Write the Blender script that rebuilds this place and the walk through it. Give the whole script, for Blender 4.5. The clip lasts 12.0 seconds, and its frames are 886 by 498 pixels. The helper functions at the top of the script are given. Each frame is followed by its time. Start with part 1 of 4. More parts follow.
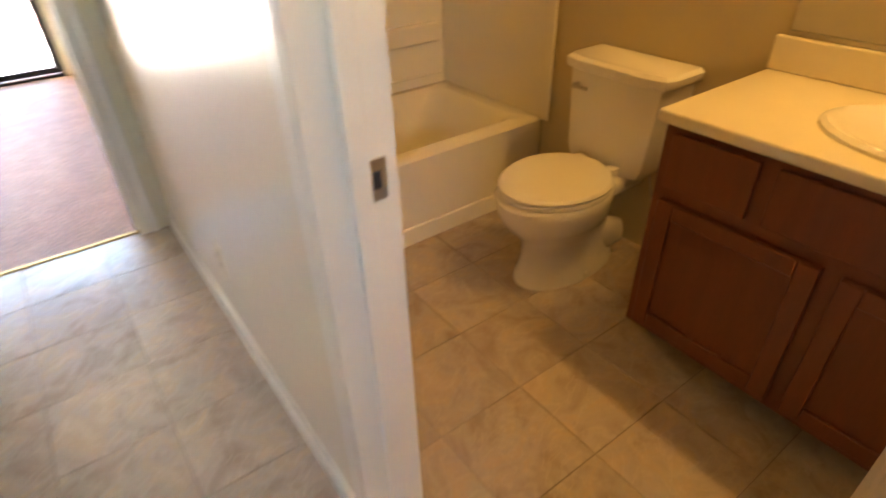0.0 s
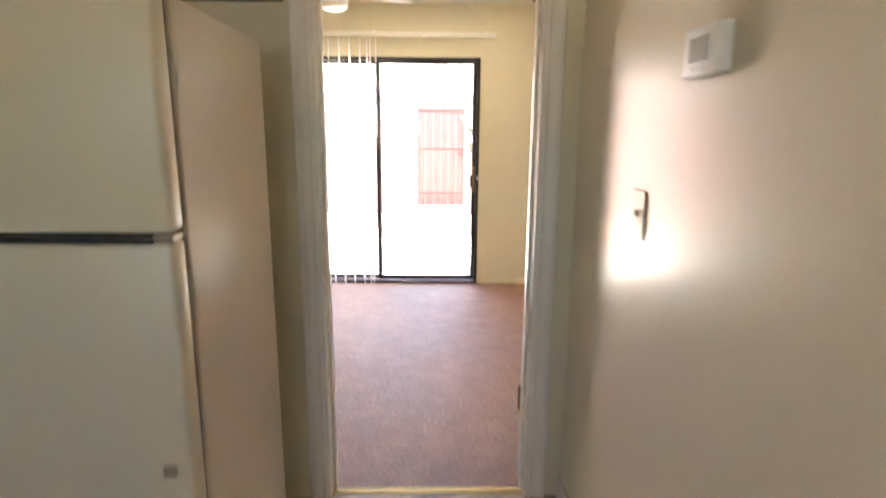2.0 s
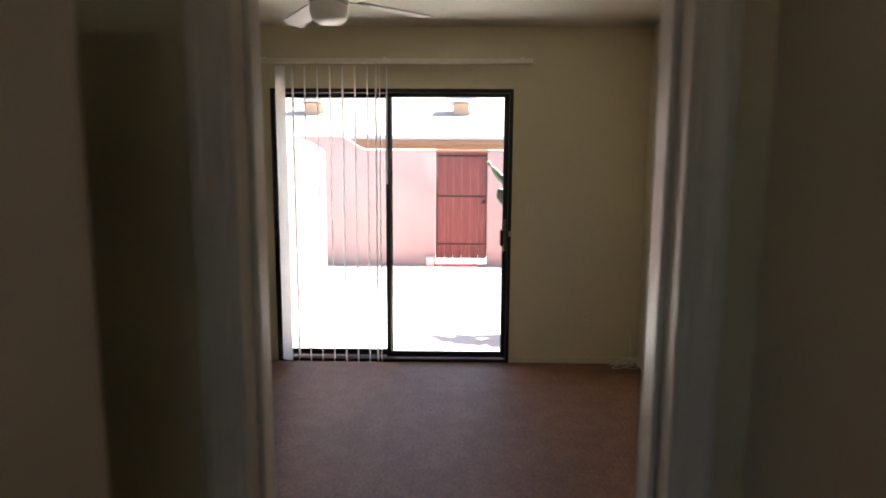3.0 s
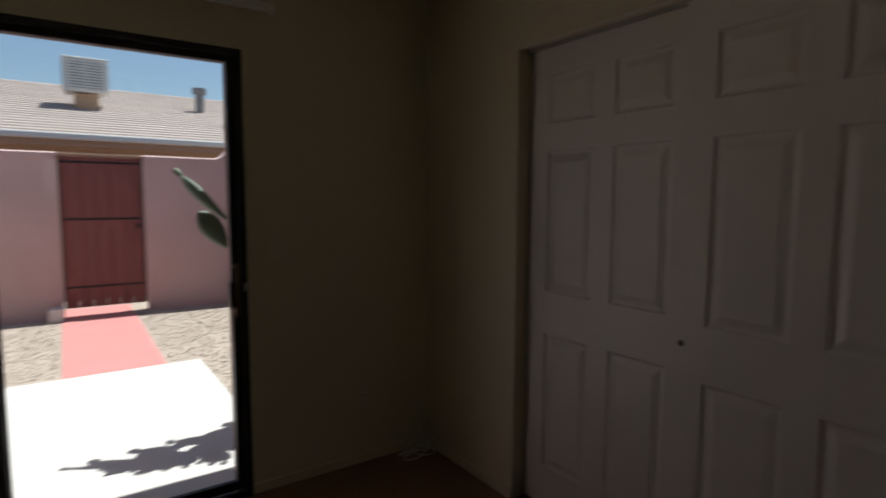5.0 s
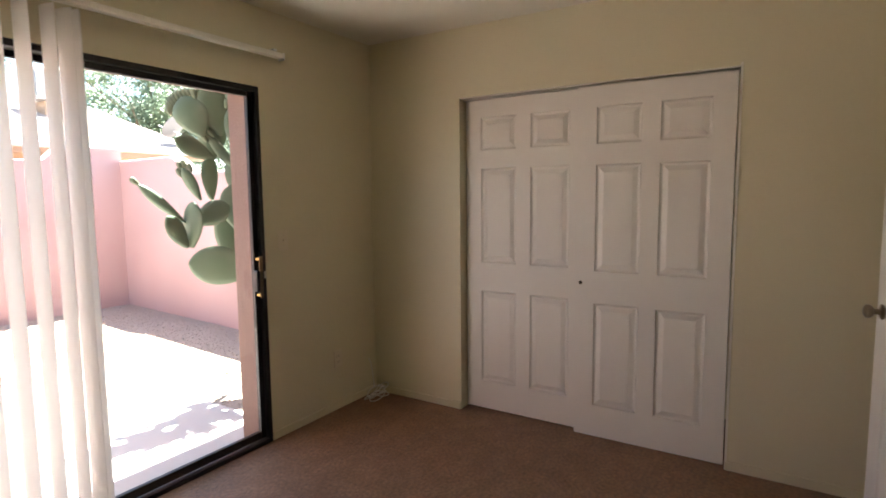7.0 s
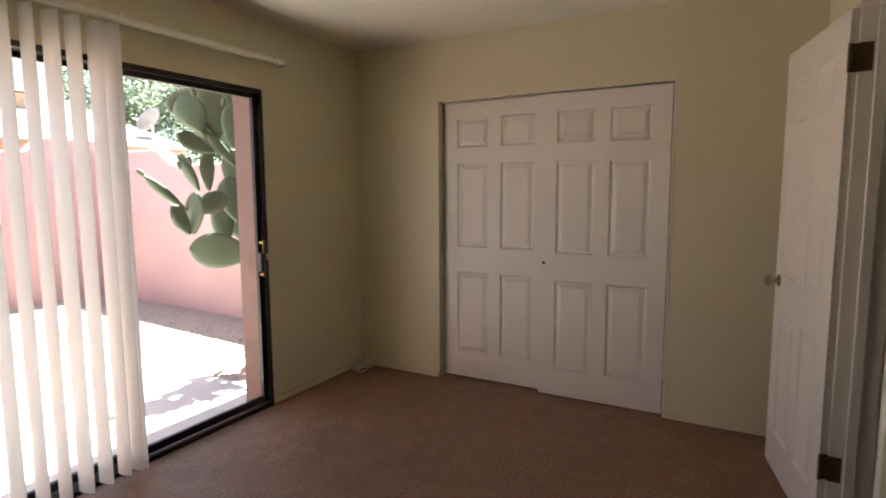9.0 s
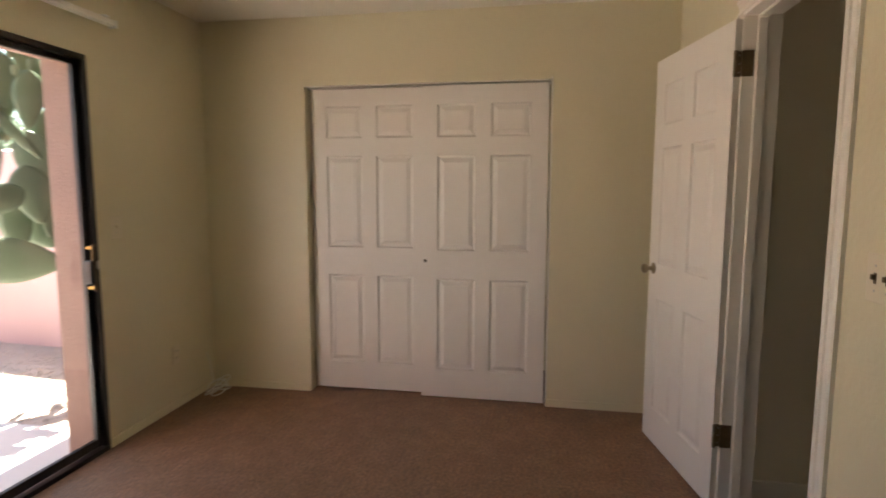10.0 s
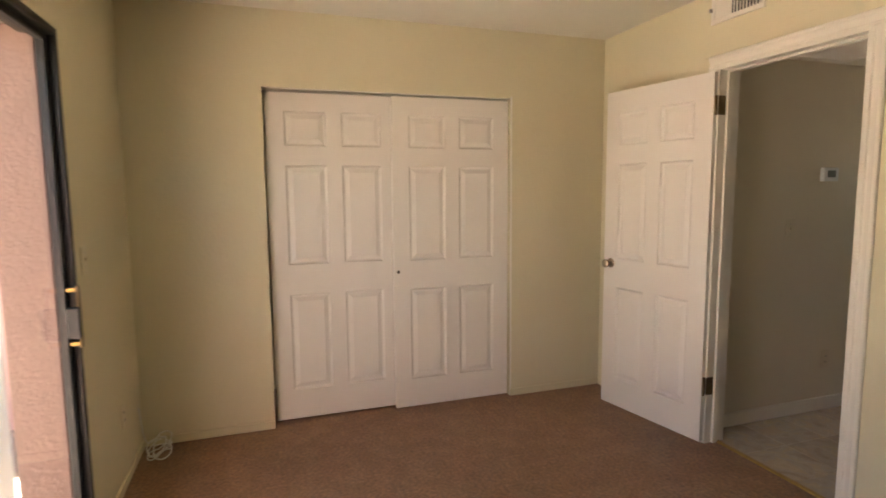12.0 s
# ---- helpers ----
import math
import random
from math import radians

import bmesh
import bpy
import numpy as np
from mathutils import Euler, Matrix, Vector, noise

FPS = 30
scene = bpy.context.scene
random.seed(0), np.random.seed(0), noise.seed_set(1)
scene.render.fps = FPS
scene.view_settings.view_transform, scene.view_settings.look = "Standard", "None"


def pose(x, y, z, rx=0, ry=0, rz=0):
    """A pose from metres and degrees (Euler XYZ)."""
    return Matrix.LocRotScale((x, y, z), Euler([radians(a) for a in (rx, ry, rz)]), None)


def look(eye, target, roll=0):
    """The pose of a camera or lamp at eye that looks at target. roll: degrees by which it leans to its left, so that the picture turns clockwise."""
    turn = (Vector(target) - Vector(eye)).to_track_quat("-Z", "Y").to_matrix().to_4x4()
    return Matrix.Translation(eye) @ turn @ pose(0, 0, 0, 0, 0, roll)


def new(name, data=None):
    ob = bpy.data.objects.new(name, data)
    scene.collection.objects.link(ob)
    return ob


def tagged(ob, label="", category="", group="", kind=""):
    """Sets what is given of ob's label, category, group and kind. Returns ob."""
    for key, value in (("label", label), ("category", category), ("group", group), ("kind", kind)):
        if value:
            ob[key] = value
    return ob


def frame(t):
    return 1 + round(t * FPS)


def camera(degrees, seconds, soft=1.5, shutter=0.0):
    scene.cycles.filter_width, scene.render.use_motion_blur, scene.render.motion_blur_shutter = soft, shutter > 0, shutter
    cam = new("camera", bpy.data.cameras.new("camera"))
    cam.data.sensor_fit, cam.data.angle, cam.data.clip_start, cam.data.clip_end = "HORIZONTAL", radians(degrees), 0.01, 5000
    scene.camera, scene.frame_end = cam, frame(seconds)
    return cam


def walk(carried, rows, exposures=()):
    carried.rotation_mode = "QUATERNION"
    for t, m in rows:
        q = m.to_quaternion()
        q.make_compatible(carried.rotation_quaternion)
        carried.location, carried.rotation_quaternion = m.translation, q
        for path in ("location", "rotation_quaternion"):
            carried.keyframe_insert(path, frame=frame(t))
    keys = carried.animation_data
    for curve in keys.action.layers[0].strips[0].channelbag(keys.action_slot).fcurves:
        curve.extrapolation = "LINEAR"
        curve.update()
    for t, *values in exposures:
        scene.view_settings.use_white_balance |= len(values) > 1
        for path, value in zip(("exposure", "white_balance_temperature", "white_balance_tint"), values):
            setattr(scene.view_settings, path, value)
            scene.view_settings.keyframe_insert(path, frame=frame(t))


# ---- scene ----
cam = camera(78.0, 12.0, soft=1.7, shutter=0.5)
PATH = [
    (0, (-1.16, -2.672, 1.337), (-0.199, -1.33, 0.208), -1.6),
    (0.3, (-1.266, -2.806, 1.321), (-0.494, -1.35, 0.188), -1.0),
    (0.6, (-1.337, -2.859, 1.323), (-0.78, -1.306, 0.193), -1.0),
    (1, (-1.369, -2.756, 1.326), (-1.022, -1.072, 0.305), -0.5),
    (1.2, (-1.363, -2.64, 1.327), (-1.09, -0.888, 0.403), -0.5),
    (1.5, (-1.375, -2.392, 1.365), (-1.19, -0.543, 0.626), -0.1),
    (1.8, (-1.4, -2.12, 1.37), (-1.309, -0.192, 0.848), 1.0),
    (2, (-1.393, -1.997, 1.367), (-1.355, -0.039, 0.961), 0.4),
    (2.3, (-1.396, -1.714, 1.384), (-1.413, 0.265, 1.094), 0.4),
    (2.5, (-1.4, -1.521, 1.389), (-1.427, 0.457, 1.098), 0.2),
    (2.7, (-1.415, -1.328, 1.381), (-1.445, 0.653, 1.106), 0.3),
    (4.3, (-1.430, 0.195, 1.368), (-1.376, 2.183, 1.157), 1.1),
    (4.5, (-1.503, 0.369, 1.414), (-1.136, 2.321, 1.176), 0.2),
    (5, (-1.65, 0.487, 1.394), (-0.515, 2.123, 1.209), 0.3),
    (5.5, (-2.017, 0.505, 1.417), (-0.568, 1.873, 1.247), -0.0),
    (6, (-2.469, 0.567, 1.424), (-0.82, 1.684, 1.243), -0.3),
    (6.5, (-2.803, 0.557, 1.42), (-1.126, 1.631, 1.23), -0.6),
    (7, (-3.064, 0.51, 1.436), (-1.378, 1.566, 1.236), -0.6),
    (9, (-3.509, 0.35, 1.418), (-1.764, 1.301, 1.198), -0.3),
    (9.5, (-3.49, 0.531, 1.39), (-1.622, 1.21, 1.173), 0.1),
    (10, (-3.432, 0.803, 1.378), (-1.471, 1.134, 1.161), 0.1),
    (10.5, (-3.347, 1.168, 1.386), (-1.36, 1.071, 1.177), 0.1),
    (11, (-3.349, 1.628, 1.393), (-1.409, 1.19, 1.188), -0.0),
    (11.5, (-3.321, 2.063, 1.429), (-1.442, 1.413, 1.207), -0.4),
    (12, (-3.375, 2.341, 1.443), (-1.491, 1.708, 1.227), -0.5),
]
walk(cam, [(t, look(eye, target, roll)) for t, eye, target, roll in PATH],
     [(0, 6.2, 6700, 7), (0.6, 6.4, 6700, 7), (1.6, 6.2, 6800, 7), (2, 5.58, 6500, 7), (2.3, 4.72, 6350, 7), (2.7, 3.75, 6250, 7), (4.3, 0.85, 6200, 7), (5, 0.6, 6200, 7), (5.5, 1.15, 6300, 7), (6, 2.4, 6400, 7), (6.5, 3.2, 6500, 7), (7, 3.4, 6550, 7), (9, 3.25, 6650, 7), (9.5, 3.25, 6800, 7), (10, 3.65, 6950, 7), (11, 4.05, 7200, 7), (12, 4.12, 7450, 7)])

# ---- world, sun, exposure ----
SUN_DIR = Vector((0.40, 0.15, 1.0)).normalized()
world = bpy.data.worlds.new("world")
scene.world = world
world.use_nodes = True
wn = world.node_tree.nodes
sky = wn.new("ShaderNodeTexSky")
sky.sky_type = 'NISHITA'
sky.sun_disc = False
sky.sun_elevation = math.asin(SUN_DIR.z)
sky.sun_rotation = math.atan2(SUN_DIR.x, SUN_DIR.y)
wn["Background"].inputs[1].default_value = 0.08
world.node_tree.links.new(sky.outputs[0], wn["Background"].inputs[0])
sun = new("sun", bpy.data.lights.new("sun", 'SUN'))
sun.data.energy = 5.0
sun.data.angle = radians(0.5)
sun.data.color = (1.0, 0.97, 0.93)
sun.matrix_world = look(SUN_DIR * 30, (0, 0, 0))


# ---- materials ----
def mat(name, color, rough=0.6, metal=0.0, var=0.06, scale=6.0, bump=0.0, bscale=120.0, fine=0.03, fscale=180.0,
        spread=0.0, second=None, secscale=3.0, stretch=(1, 1, 1), coat=0.0):
    """A node material: colour varied by coarse and fine noise, with bump; second: a colour mixed in by blotches; spread: per-object change of value."""
    m = bpy.data.materials.new(name)
    m.use_nodes = True
    nt = m.node_tree
    n, l = nt.nodes, nt.links
    b = n["Principled BSDF"]
    b.inputs["Roughness"].default_value = rough
    b.inputs["Metallic"].default_value = metal
    b.inputs["Coat Weight"].default_value = coat
    tc = n.new("ShaderNodeTexCoord")
    mp = n.new("ShaderNodeMapping")
    mp.inputs["Scale"].default_value = stretch
    l.new(tc.outputs["Object"], mp.inputs[0])

    def noisy(s, d=4.0):
        t = n.new("ShaderNodeTexNoise")
        t.inputs["Scale"].default_value = s
        t.inputs["Detail"].default_value = d
        l.new(mp.outputs[0], t.inputs["Vector"])
        return t
    coarse, small = noisy(scale), noisy(fscale, 2.0)
    add = n.new("ShaderNodeMath"); add.operation = 'MULTIPLY_ADD'
    l.new(coarse.outputs["Fac"], add.inputs[0]); add.inputs[1].default_value = 2 * var; add.inputs[2].default_value = 1 - var
    add2 = n.new("ShaderNodeMath"); add2.operation = 'MULTIPLY_ADD'
    l.new(small.outputs["Fac"], add2.inputs[0]); add2.inputs[1].default_value = 2 * fine; add2.inputs[2].default_value = -fine
    add3 = n.new("ShaderNodeMath"); add3.operation = 'ADD'
    l.new(add.outputs[0], add3.inputs[0]); l.new(add2.outputs[0], add3.inputs[1])
    value = add3.outputs[0]
    if spread:
        oi = n.new("ShaderNodeObjectInfo")
        a4 = n.new("ShaderNodeMath"); a4.operation = 'MULTIPLY_ADD'
        l.new(oi.outputs["Random"], a4.inputs[0]); a4.inputs[1].default_value = 2 * spread
        a5 = n.new("ShaderNodeMath"); a5.operation = 'SUBTRACT'
        l.new(value, a5.inputs[0]); a5.inputs[1].default_value = spread
        l.new(a5.outputs[0], a4.inputs[2])
        value = a4.outputs[0]
    base = n.new("ShaderNodeRGB"); base.outputs[0].default_value = (*color, 1)
    src = base.outputs[0]
    if second:
        blot = noisy(secscale, 6.0)
        ramp = n.new("ShaderNodeValToRGB")
        ramp.color_ramp.elements[0].position, ramp.color_ramp.elements[1].position = 0.42, 0.62
        l.new(blot.outputs["Fac"], ramp.inputs[0])
        mx = n.new("ShaderNodeMix"); mx.data_type = 'RGBA'
        l.new(ramp.outputs[0], mx.inputs[0])
        l.new(src, mx.inputs[6]); mx.inputs[7].default_value = (*second, 1)
        src = mx.outputs[2]
    vm = n.new("ShaderNodeVectorMath"); vm.operation = 'SCALE'
    l.new(src, vm.inputs[0]); l.new(value, vm.inputs["Scale"])
    l.new(vm.outputs[0], b.inputs["Base Color"])
    if bump:
        bn = noisy(bscale, 5.0)
        bp = n.new("ShaderNodeBump")
        bp.inputs["Strength"].default_value = bump
        bp.inputs["Distance"].default_value = 0.004
        l.new(bn.outputs["Fac"], bp.inputs["Height"])
        l.new(bp.outputs[0], b.inputs["Normal"])
    return m


def glass_mat(name):
    m = bpy.data.materials.new(name)
    m.use_nodes = True
    nt = m.node_tree
    nt.nodes.clear()
    out = nt.nodes.new("ShaderNodeOutputMaterial")
    tr = nt.nodes.new("ShaderNodeBsdfTransparent"); tr.inputs[0].default_value = (0.93, 0.95, 0.94, 1)
    gl = nt.nodes.new("ShaderNodeBsdfGlossy"); gl.inputs["Roughness"].default_value = 0.02
    lw = nt.nodes.new("ShaderNodeLayerWeight"); lw.inputs[0].default_value = 0.5
    pw = nt.nodes.new("ShaderNodeMath"); pw.operation = 'POWER'; pw.inputs[1].default_value = 4.0
    nt.links.new(lw.outputs["Facing"], pw.inputs[0])
    fr = nt.nodes.new("ShaderNodeMath"); fr.operation = 'MULTIPLY_ADD'; fr.inputs[1].default_value = 0.35; fr.inputs[2].default_value = 0.03
    nt.links.new(pw.outputs[0], fr.inputs[0])
    mx = nt.nodes.new("ShaderNodeMixShader")
    nt.links.new(fr.outputs[0], mx.inputs[0]); nt.links.new(tr.outputs[0], mx.inputs[1]); nt.links.new(gl.outputs[0], mx.inputs[2])
    nt.links.new(mx.outputs[0], out.inputs[0])
    return m


def lamp_mat(name, color, strength):
    m = bpy.data.materials.new(name)
    m.use_nodes = True
    b = m.node_tree.nodes["Principled BSDF"]
    b.inputs["Base Color"].default_value = (0.8, 0.8, 0.8, 1)
    b.inputs["Emission Color"].default_value = (*color, 1)
    b.inputs["Emission Strength"].default_value = strength
    return m


WALL = mat("cream_wall_paint", (0.70, 0.63, 0.44), 0.42, var=0.04, scale=1.6, bump=0.35, bscale=45, fine=0.015)
HALLWALL = mat("hall_wall_paint", (0.74, 0.66, 0.51), 0.29, var=0.04, scale=1.5, bump=0.6, bscale=9, fine=0.012, stretch=(1, .8, 1.3))
CEIL = mat("ceiling_paint", (0.78, 0.73, 0.62), 0.85, var=0.03, scale=2, bump=0.4, bscale=90)
TRIM = mat("white_trim_paint", (0.80, 0.75, 0.66), 0.38, var=0.03, scale=4, bump=0.06, bscale=60)
DOORW = mat("white_door_paint", (0.80, 0.75, 0.68), 0.40, var=0.03, scale=3, bump=0.08, bscale=80, fine=0.012)
CARPET = mat("brown_carpet", (0.225, 0.115, 0.056), 0.56, var=0.26, scale=3.2, bump=0.8, bscale=110, fine=0.7, fscale=55,
             second=(0.265, 0.142, 0.074), secscale=9)
CARPET.node_tree.nodes["Principled BSDF"].inputs["Sheen Weight"].default_value = 0.08
CARPET.node_tree.nodes["Principled BSDF"].inputs["Sheen Roughness"].default_value = 0.5


def vinyl_mat(name):
    """Slate-look vinyl: cloudy grey, tan and rust patches with thin pale veins, each tile cut from another spot."""
    m = bpy.data.materials.new(name)
    m.use_nodes = True
    n, l = m.node_tree.nodes, m.node_tree.links
    b = n["Principled BSDF"]
    tc, oi = n.new("ShaderNodeTexCoord"), n.new("ShaderNodeObjectInfo")
    off = n.new("ShaderNodeVectorMath"); off.operation = 'MULTIPLY_ADD'
    l.new(oi.outputs["Random"], off.inputs[0]); off.inputs[1].default_value = (37, 53, 11)
    l.new(tc.outputs["Object"], off.inputs[2])

    def noisy(scale, detail, distortion):
        t = n.new("ShaderNodeTexNoise")
        t.inputs["Scale"].default_value, t.inputs["Detail"].default_value, t.inputs["Distortion"].default_value = scale, detail, distortion
        l.new(off.outputs[0], t.inputs["Vector"])
        return t
    cloud, vein, grain, gloss = noisy(6.5, 7, 1.4), noisy(5.0, 4, 2.2), noisy(70, 3, 0), noisy(4, 3, 0)
    ramp = n.new("ShaderNodeValToRGB")
    e = ramp.color_ramp.elements
    e[0].position, e[0].color = 0.30, (0.36, 0.285, 0.215, 1)
    e[1].position, e[1].color = 0.72, (0.53, 0.43, 0.32, 1)
    for p, c in ((0.43, (0.42, 0.345, 0.27, 1)), (0.52, (0.45, 0.38, 0.31, 1)), (0.60, (0.475, 0.375, 0.265, 1))):
        k = e.new(p); k.color = c
    l.new(cloud.outputs["Fac"], ramp.inputs[0])
    vr = n.new("ShaderNodeValToRGB")
    v = vr.color_ramp.elements
    v[0].position, v[0].color = 0.47, (0, 0, 0, 1)
    v[1].position, v[1].color = 0.535, (0, 0, 0, 1)
    k = v.new(0.50); k.color = (0.3, 0.3, 0.3, 1)
    l.new(vein.outputs["Fac"], vr.inputs[0])
    mx = n.new("ShaderNodeMix"); mx.data_type = 'RGBA'
    l.new(vr.outputs[0], mx.inputs[0]); l.new(ramp.outputs[0], mx.inputs[6]); mx.inputs[7].default_value = (0.58, 0.49, 0.38, 1)
    val = n.new("ShaderNodeMath"); val.operation = 'MULTIPLY_ADD'
    l.new(grain.outputs["Fac"], val.inputs[0]); val.inputs[1].default_value = 0.16; val.inputs[2].default_value = 0.92
    tone = n.new("ShaderNodeMath"); tone.operation = 'MULTIPLY_ADD'
    l.new(oi.outputs["Random"], tone.inputs[0]); tone.inputs[1].default_value = 0.16
    l.new(val.outputs[0], tone.inputs[2])
    sc = n.new("ShaderNodeVectorMath"); sc.operation = 'SCALE'
    l.new(mx.outputs[2], sc.inputs[0]); l.new(tone.outputs[0], sc.inputs["Scale"])
    l.new(sc.outputs[0], b.inputs["Base Color"])
    rg = n.new("ShaderNodeMath"); rg.operation = 'MULTIPLY_ADD'
    l.new(gloss.outputs["Fac"], rg.inputs[0]); rg.inputs[1].default_value = 0.12; rg.inputs[2].default_value = 0.17
    l.new(rg.outputs[0], b.inputs["Roughness"])
    bp = n.new("ShaderNodeBump"); bp.inputs["Strength"].default_value = 0.22; bp.inputs["Distance"].default_value = 0.003
    l.new(cloud.outputs["Fac"], bp.inputs["Height"]); l.new(bp.outputs[0], b.inputs["Normal"])
    return m


VINYL = vinyl_mat("vinyl_tile")
GROUT = mat("vinyl_joint", (0.27, 0.21, 0.155), 0.5)
BLACK = mat("dark_bronze_aluminium", (0.018, 0.016, 0.015), 0.42, 0.3, var=0.15, scale=20)
GLASS = glass_mat("window_glass")
METAL = mat("brushed_steel", (0.55, 0.52, 0.48), 0.3, 1.0, var=0.08, scale=30)
BRASS = mat("brass_strip", (0.42, 0.28, 0.10), 0.45, 1.0, var=0.12, scale=30)
KNOB = mat("tarnished_knob", (0.34, 0.27, 0.19), 0.3, 1.0, var=0.15, scale=40)
HINGE = mat("antique_hinge", (0.20, 0.15, 0.09), 0.42, 0.9, var=0.2, scale=50)
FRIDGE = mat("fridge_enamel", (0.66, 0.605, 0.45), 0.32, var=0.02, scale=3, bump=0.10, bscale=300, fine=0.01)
# cabinet enamel darker than the doors: the side's dimmer light put into colour
FRSIDE_SHADED = mat("shaded_fridge_side_enamel", (0.60, 0.525, 0.41), 0.28, var=0.03, scale=2, bump=0.12, bscale=260)
GASKET = mat("dark_gasket", (0.03, 0.028, 0.025), 0.6)
PORC = mat("porcelain", (0.80, 0.76, 0.68), 0.12, var=0.015, scale=4, coat=0.3)
TUBM = mat("tub_acrylic", (0.80, 0.75, 0.62), 0.22, var=0.02, scale=3)
CHERRY = mat("cherry_cabinet_wood", (0.16, 0.042, 0.016), 0.35, var=0.22, scale=9, fine=0.12, fscale=60, stretch=(4, 4, 0.5), bump=0.05, bscale=60)
WALNUT = mat("dark_kitchen_cabinet_wood", (0.09, 0.045, 0.022), 0.42, var=0.22, scale=9, stretch=(4, 4, 0.5))
LAMIN = mat("cream_laminate", (0.78, 0.70, 0.52), 0.3, var=0.03, scale=12)
BATHWALL = mat("bath_wall_paint", (0.55, 0.465, 0.29), 0.45, var=0.04, scale=2, bump=0.25, bscale=50)
KICK = mat("grey_toe_kick", (0.16, 0.15, 0.13), 0.6)
MIRROR = mat("mirror_silver", (0.85, 0.86, 0.85), 0.03, 1.0, var=0.0, fine=0.0)
PLASTIC = mat("ivory_plastic", (0.72, 0.64, 0.48), 0.35, var=0.02, scale=8)
WHITEP = mat("white_plastic", (0.82, 0.82, 0.80), 0.4, var=0.02)
SLOT = mat("dark_slot", (0.03, 0.03, 0.03), 0.7)
BLIND = mat("blind_vinyl", (0.90, 0.88, 0.85), 0.55, var=0.03, scale=10, bump=0.1, bscale=200)
_n, _l = BLIND.node_tree.nodes, BLIND.node_tree.links
_t, _m = _n.new("ShaderNodeBsdfTranslucent"), _n.new("ShaderNodeMixShader")
_t.inputs[0].default_value = (0.92, 0.895, 0.87, 1)
_m.inputs[0].default_value = 0.7
_l.new(_n["Principled BSDF"].outputs[0], _m.inputs[1])
_l.new(_t.outputs[0], _m.inputs[2])
_l.new(_m.outputs[0], _n["Material Output"].inputs[0])
BLADE = mat("white_fan_blade", (0.80, 0.79, 0.76), 0.4, var=0.03)
FROST = mat("frosted_lamp_glass", (0.84, 0.82, 0.78), 0.35, var=0.02)
STUCCO = mat("pink_stucco", (0.55, 0.38, 0.36), 0.92, var=0.07, scale=1.5, bump=1.0, bscale=70, fine=0.09, fscale=90,
             second=(0.51, 0.35, 0.33), secscale=1.2)
# stucco colour darkened to carry the shade of the patio door reveal
HOUSEST_SHADED = mat("shaded_orange_stucco", (0.22, 0.14, 0.115), 0.92, var=0.10, scale=9, bump=1.0, bscale=80, fine=0.32, fscale=85)
SLAB = mat("concrete_slab", (0.60, 0.56, 0.53), 0.85, var=0.07, scale=2, bump=0.4, bscale=60, fine=0.07)
REDWALK = mat("red_painted_walk", (0.55, 0.22, 0.205), 0.8, var=0.08, scale=3, bump=0.4, bscale=60, fine=0.06)
GRAVEL = mat("desert_gravel", (0.43, 0.355, 0.295), 0.95, var=0.18, scale=6, bump=0.5, bscale=55, fine=0.25, fscale=70,
             second=(0.33, 0.27, 0.225), secscale=30)
STONE = mat("gravel_stone", (0.42, 0.35, 0.295), 0.9, var=0.2, scale=8, spread=0.2)
GATEM = mat("red_gate_wood", (0.17, 0.046, 0.042), 0.55, var=0.18, scale=6, fine=0.08, stretch=(6, 6, 0.6), spread=0.06,
            second=(0.22, 0.068, 0.06), secscale=4)
IRON = mat("black_iron", (0.03, 0.028, 0.03), 0.5, 0.6)
SHINGLE = mat("tan_shingles", (0.38, 0.31, 0.275), 0.95, var=0.1, scale=3, bump=0.8, bscale=40, fine=0.15, fscale=25, spread=0.06)
FASCIA = mat("brown_fascia", (0.34, 0.22, 0.16), 0.7, var=0.1)
HOUSEW = mat("tan_house_wall", (0.45, 0.30, 0.20), 0.9, var=0.08, bump=0.5)
GALV = mat("galvanised_metal", (0.62, 0.62, 0.62), 0.45, 0.3, var=0.1, scale=8)
LOUV = mat("grey_louvre", (0.22, 0.22, 0.23), 0.6, 0.2)
CACT = mat("cactus_skin", (0.105, 0.155, 0.09), 0.5, var=0.18, scale=7, bump=0.35, bscale=40, fine=0.10, fscale=45, spread=0.12,
           second=(0.15, 0.195, 0.125), secscale=6)
FRUIT = mat("cactus_bud", (0.14, 0.17, 0.10), 0.6, var=0.2)
CTRUNK = mat("cactus_trunk", (0.20, 0.17, 0.12), 0.9, var=0.2, bump=0.6)
LEAF = mat("tree_leaf", (0.12, 0.17, 0.085), 0.6, var=0.25, scale=3, spread=0.1)
BARK = mat("tree_bark", (0.18, 0.13, 0.09), 0.9, var=0.2, bump=0.6)
CABLE = mat("white_cable", (0.78, 0.76, 0.72), 0.4)
LCD = mat("lcd_grey", (0.16, 0.17, 0.14), 0.3)
BULB = lamp_mat("warm_bulb", (1.0, 0.545, 0.145), 3.0)


# ---- building helpers ----
def bx(bm, x0, x1, y0, y1, z0, z1):
    v = [bm.verts.new((x, y, z)) for x in (x0, x1) for y in (y0, y1) for z in (z0, z1)]
    for q in ((0, 1, 3, 2), (4, 6, 7, 5), (0, 4, 5, 1), (2, 3, 7, 6), (0, 2, 6, 4), (1, 5, 7, 3)):
        bm.faces.new([v[i] for i in q])
    return bm


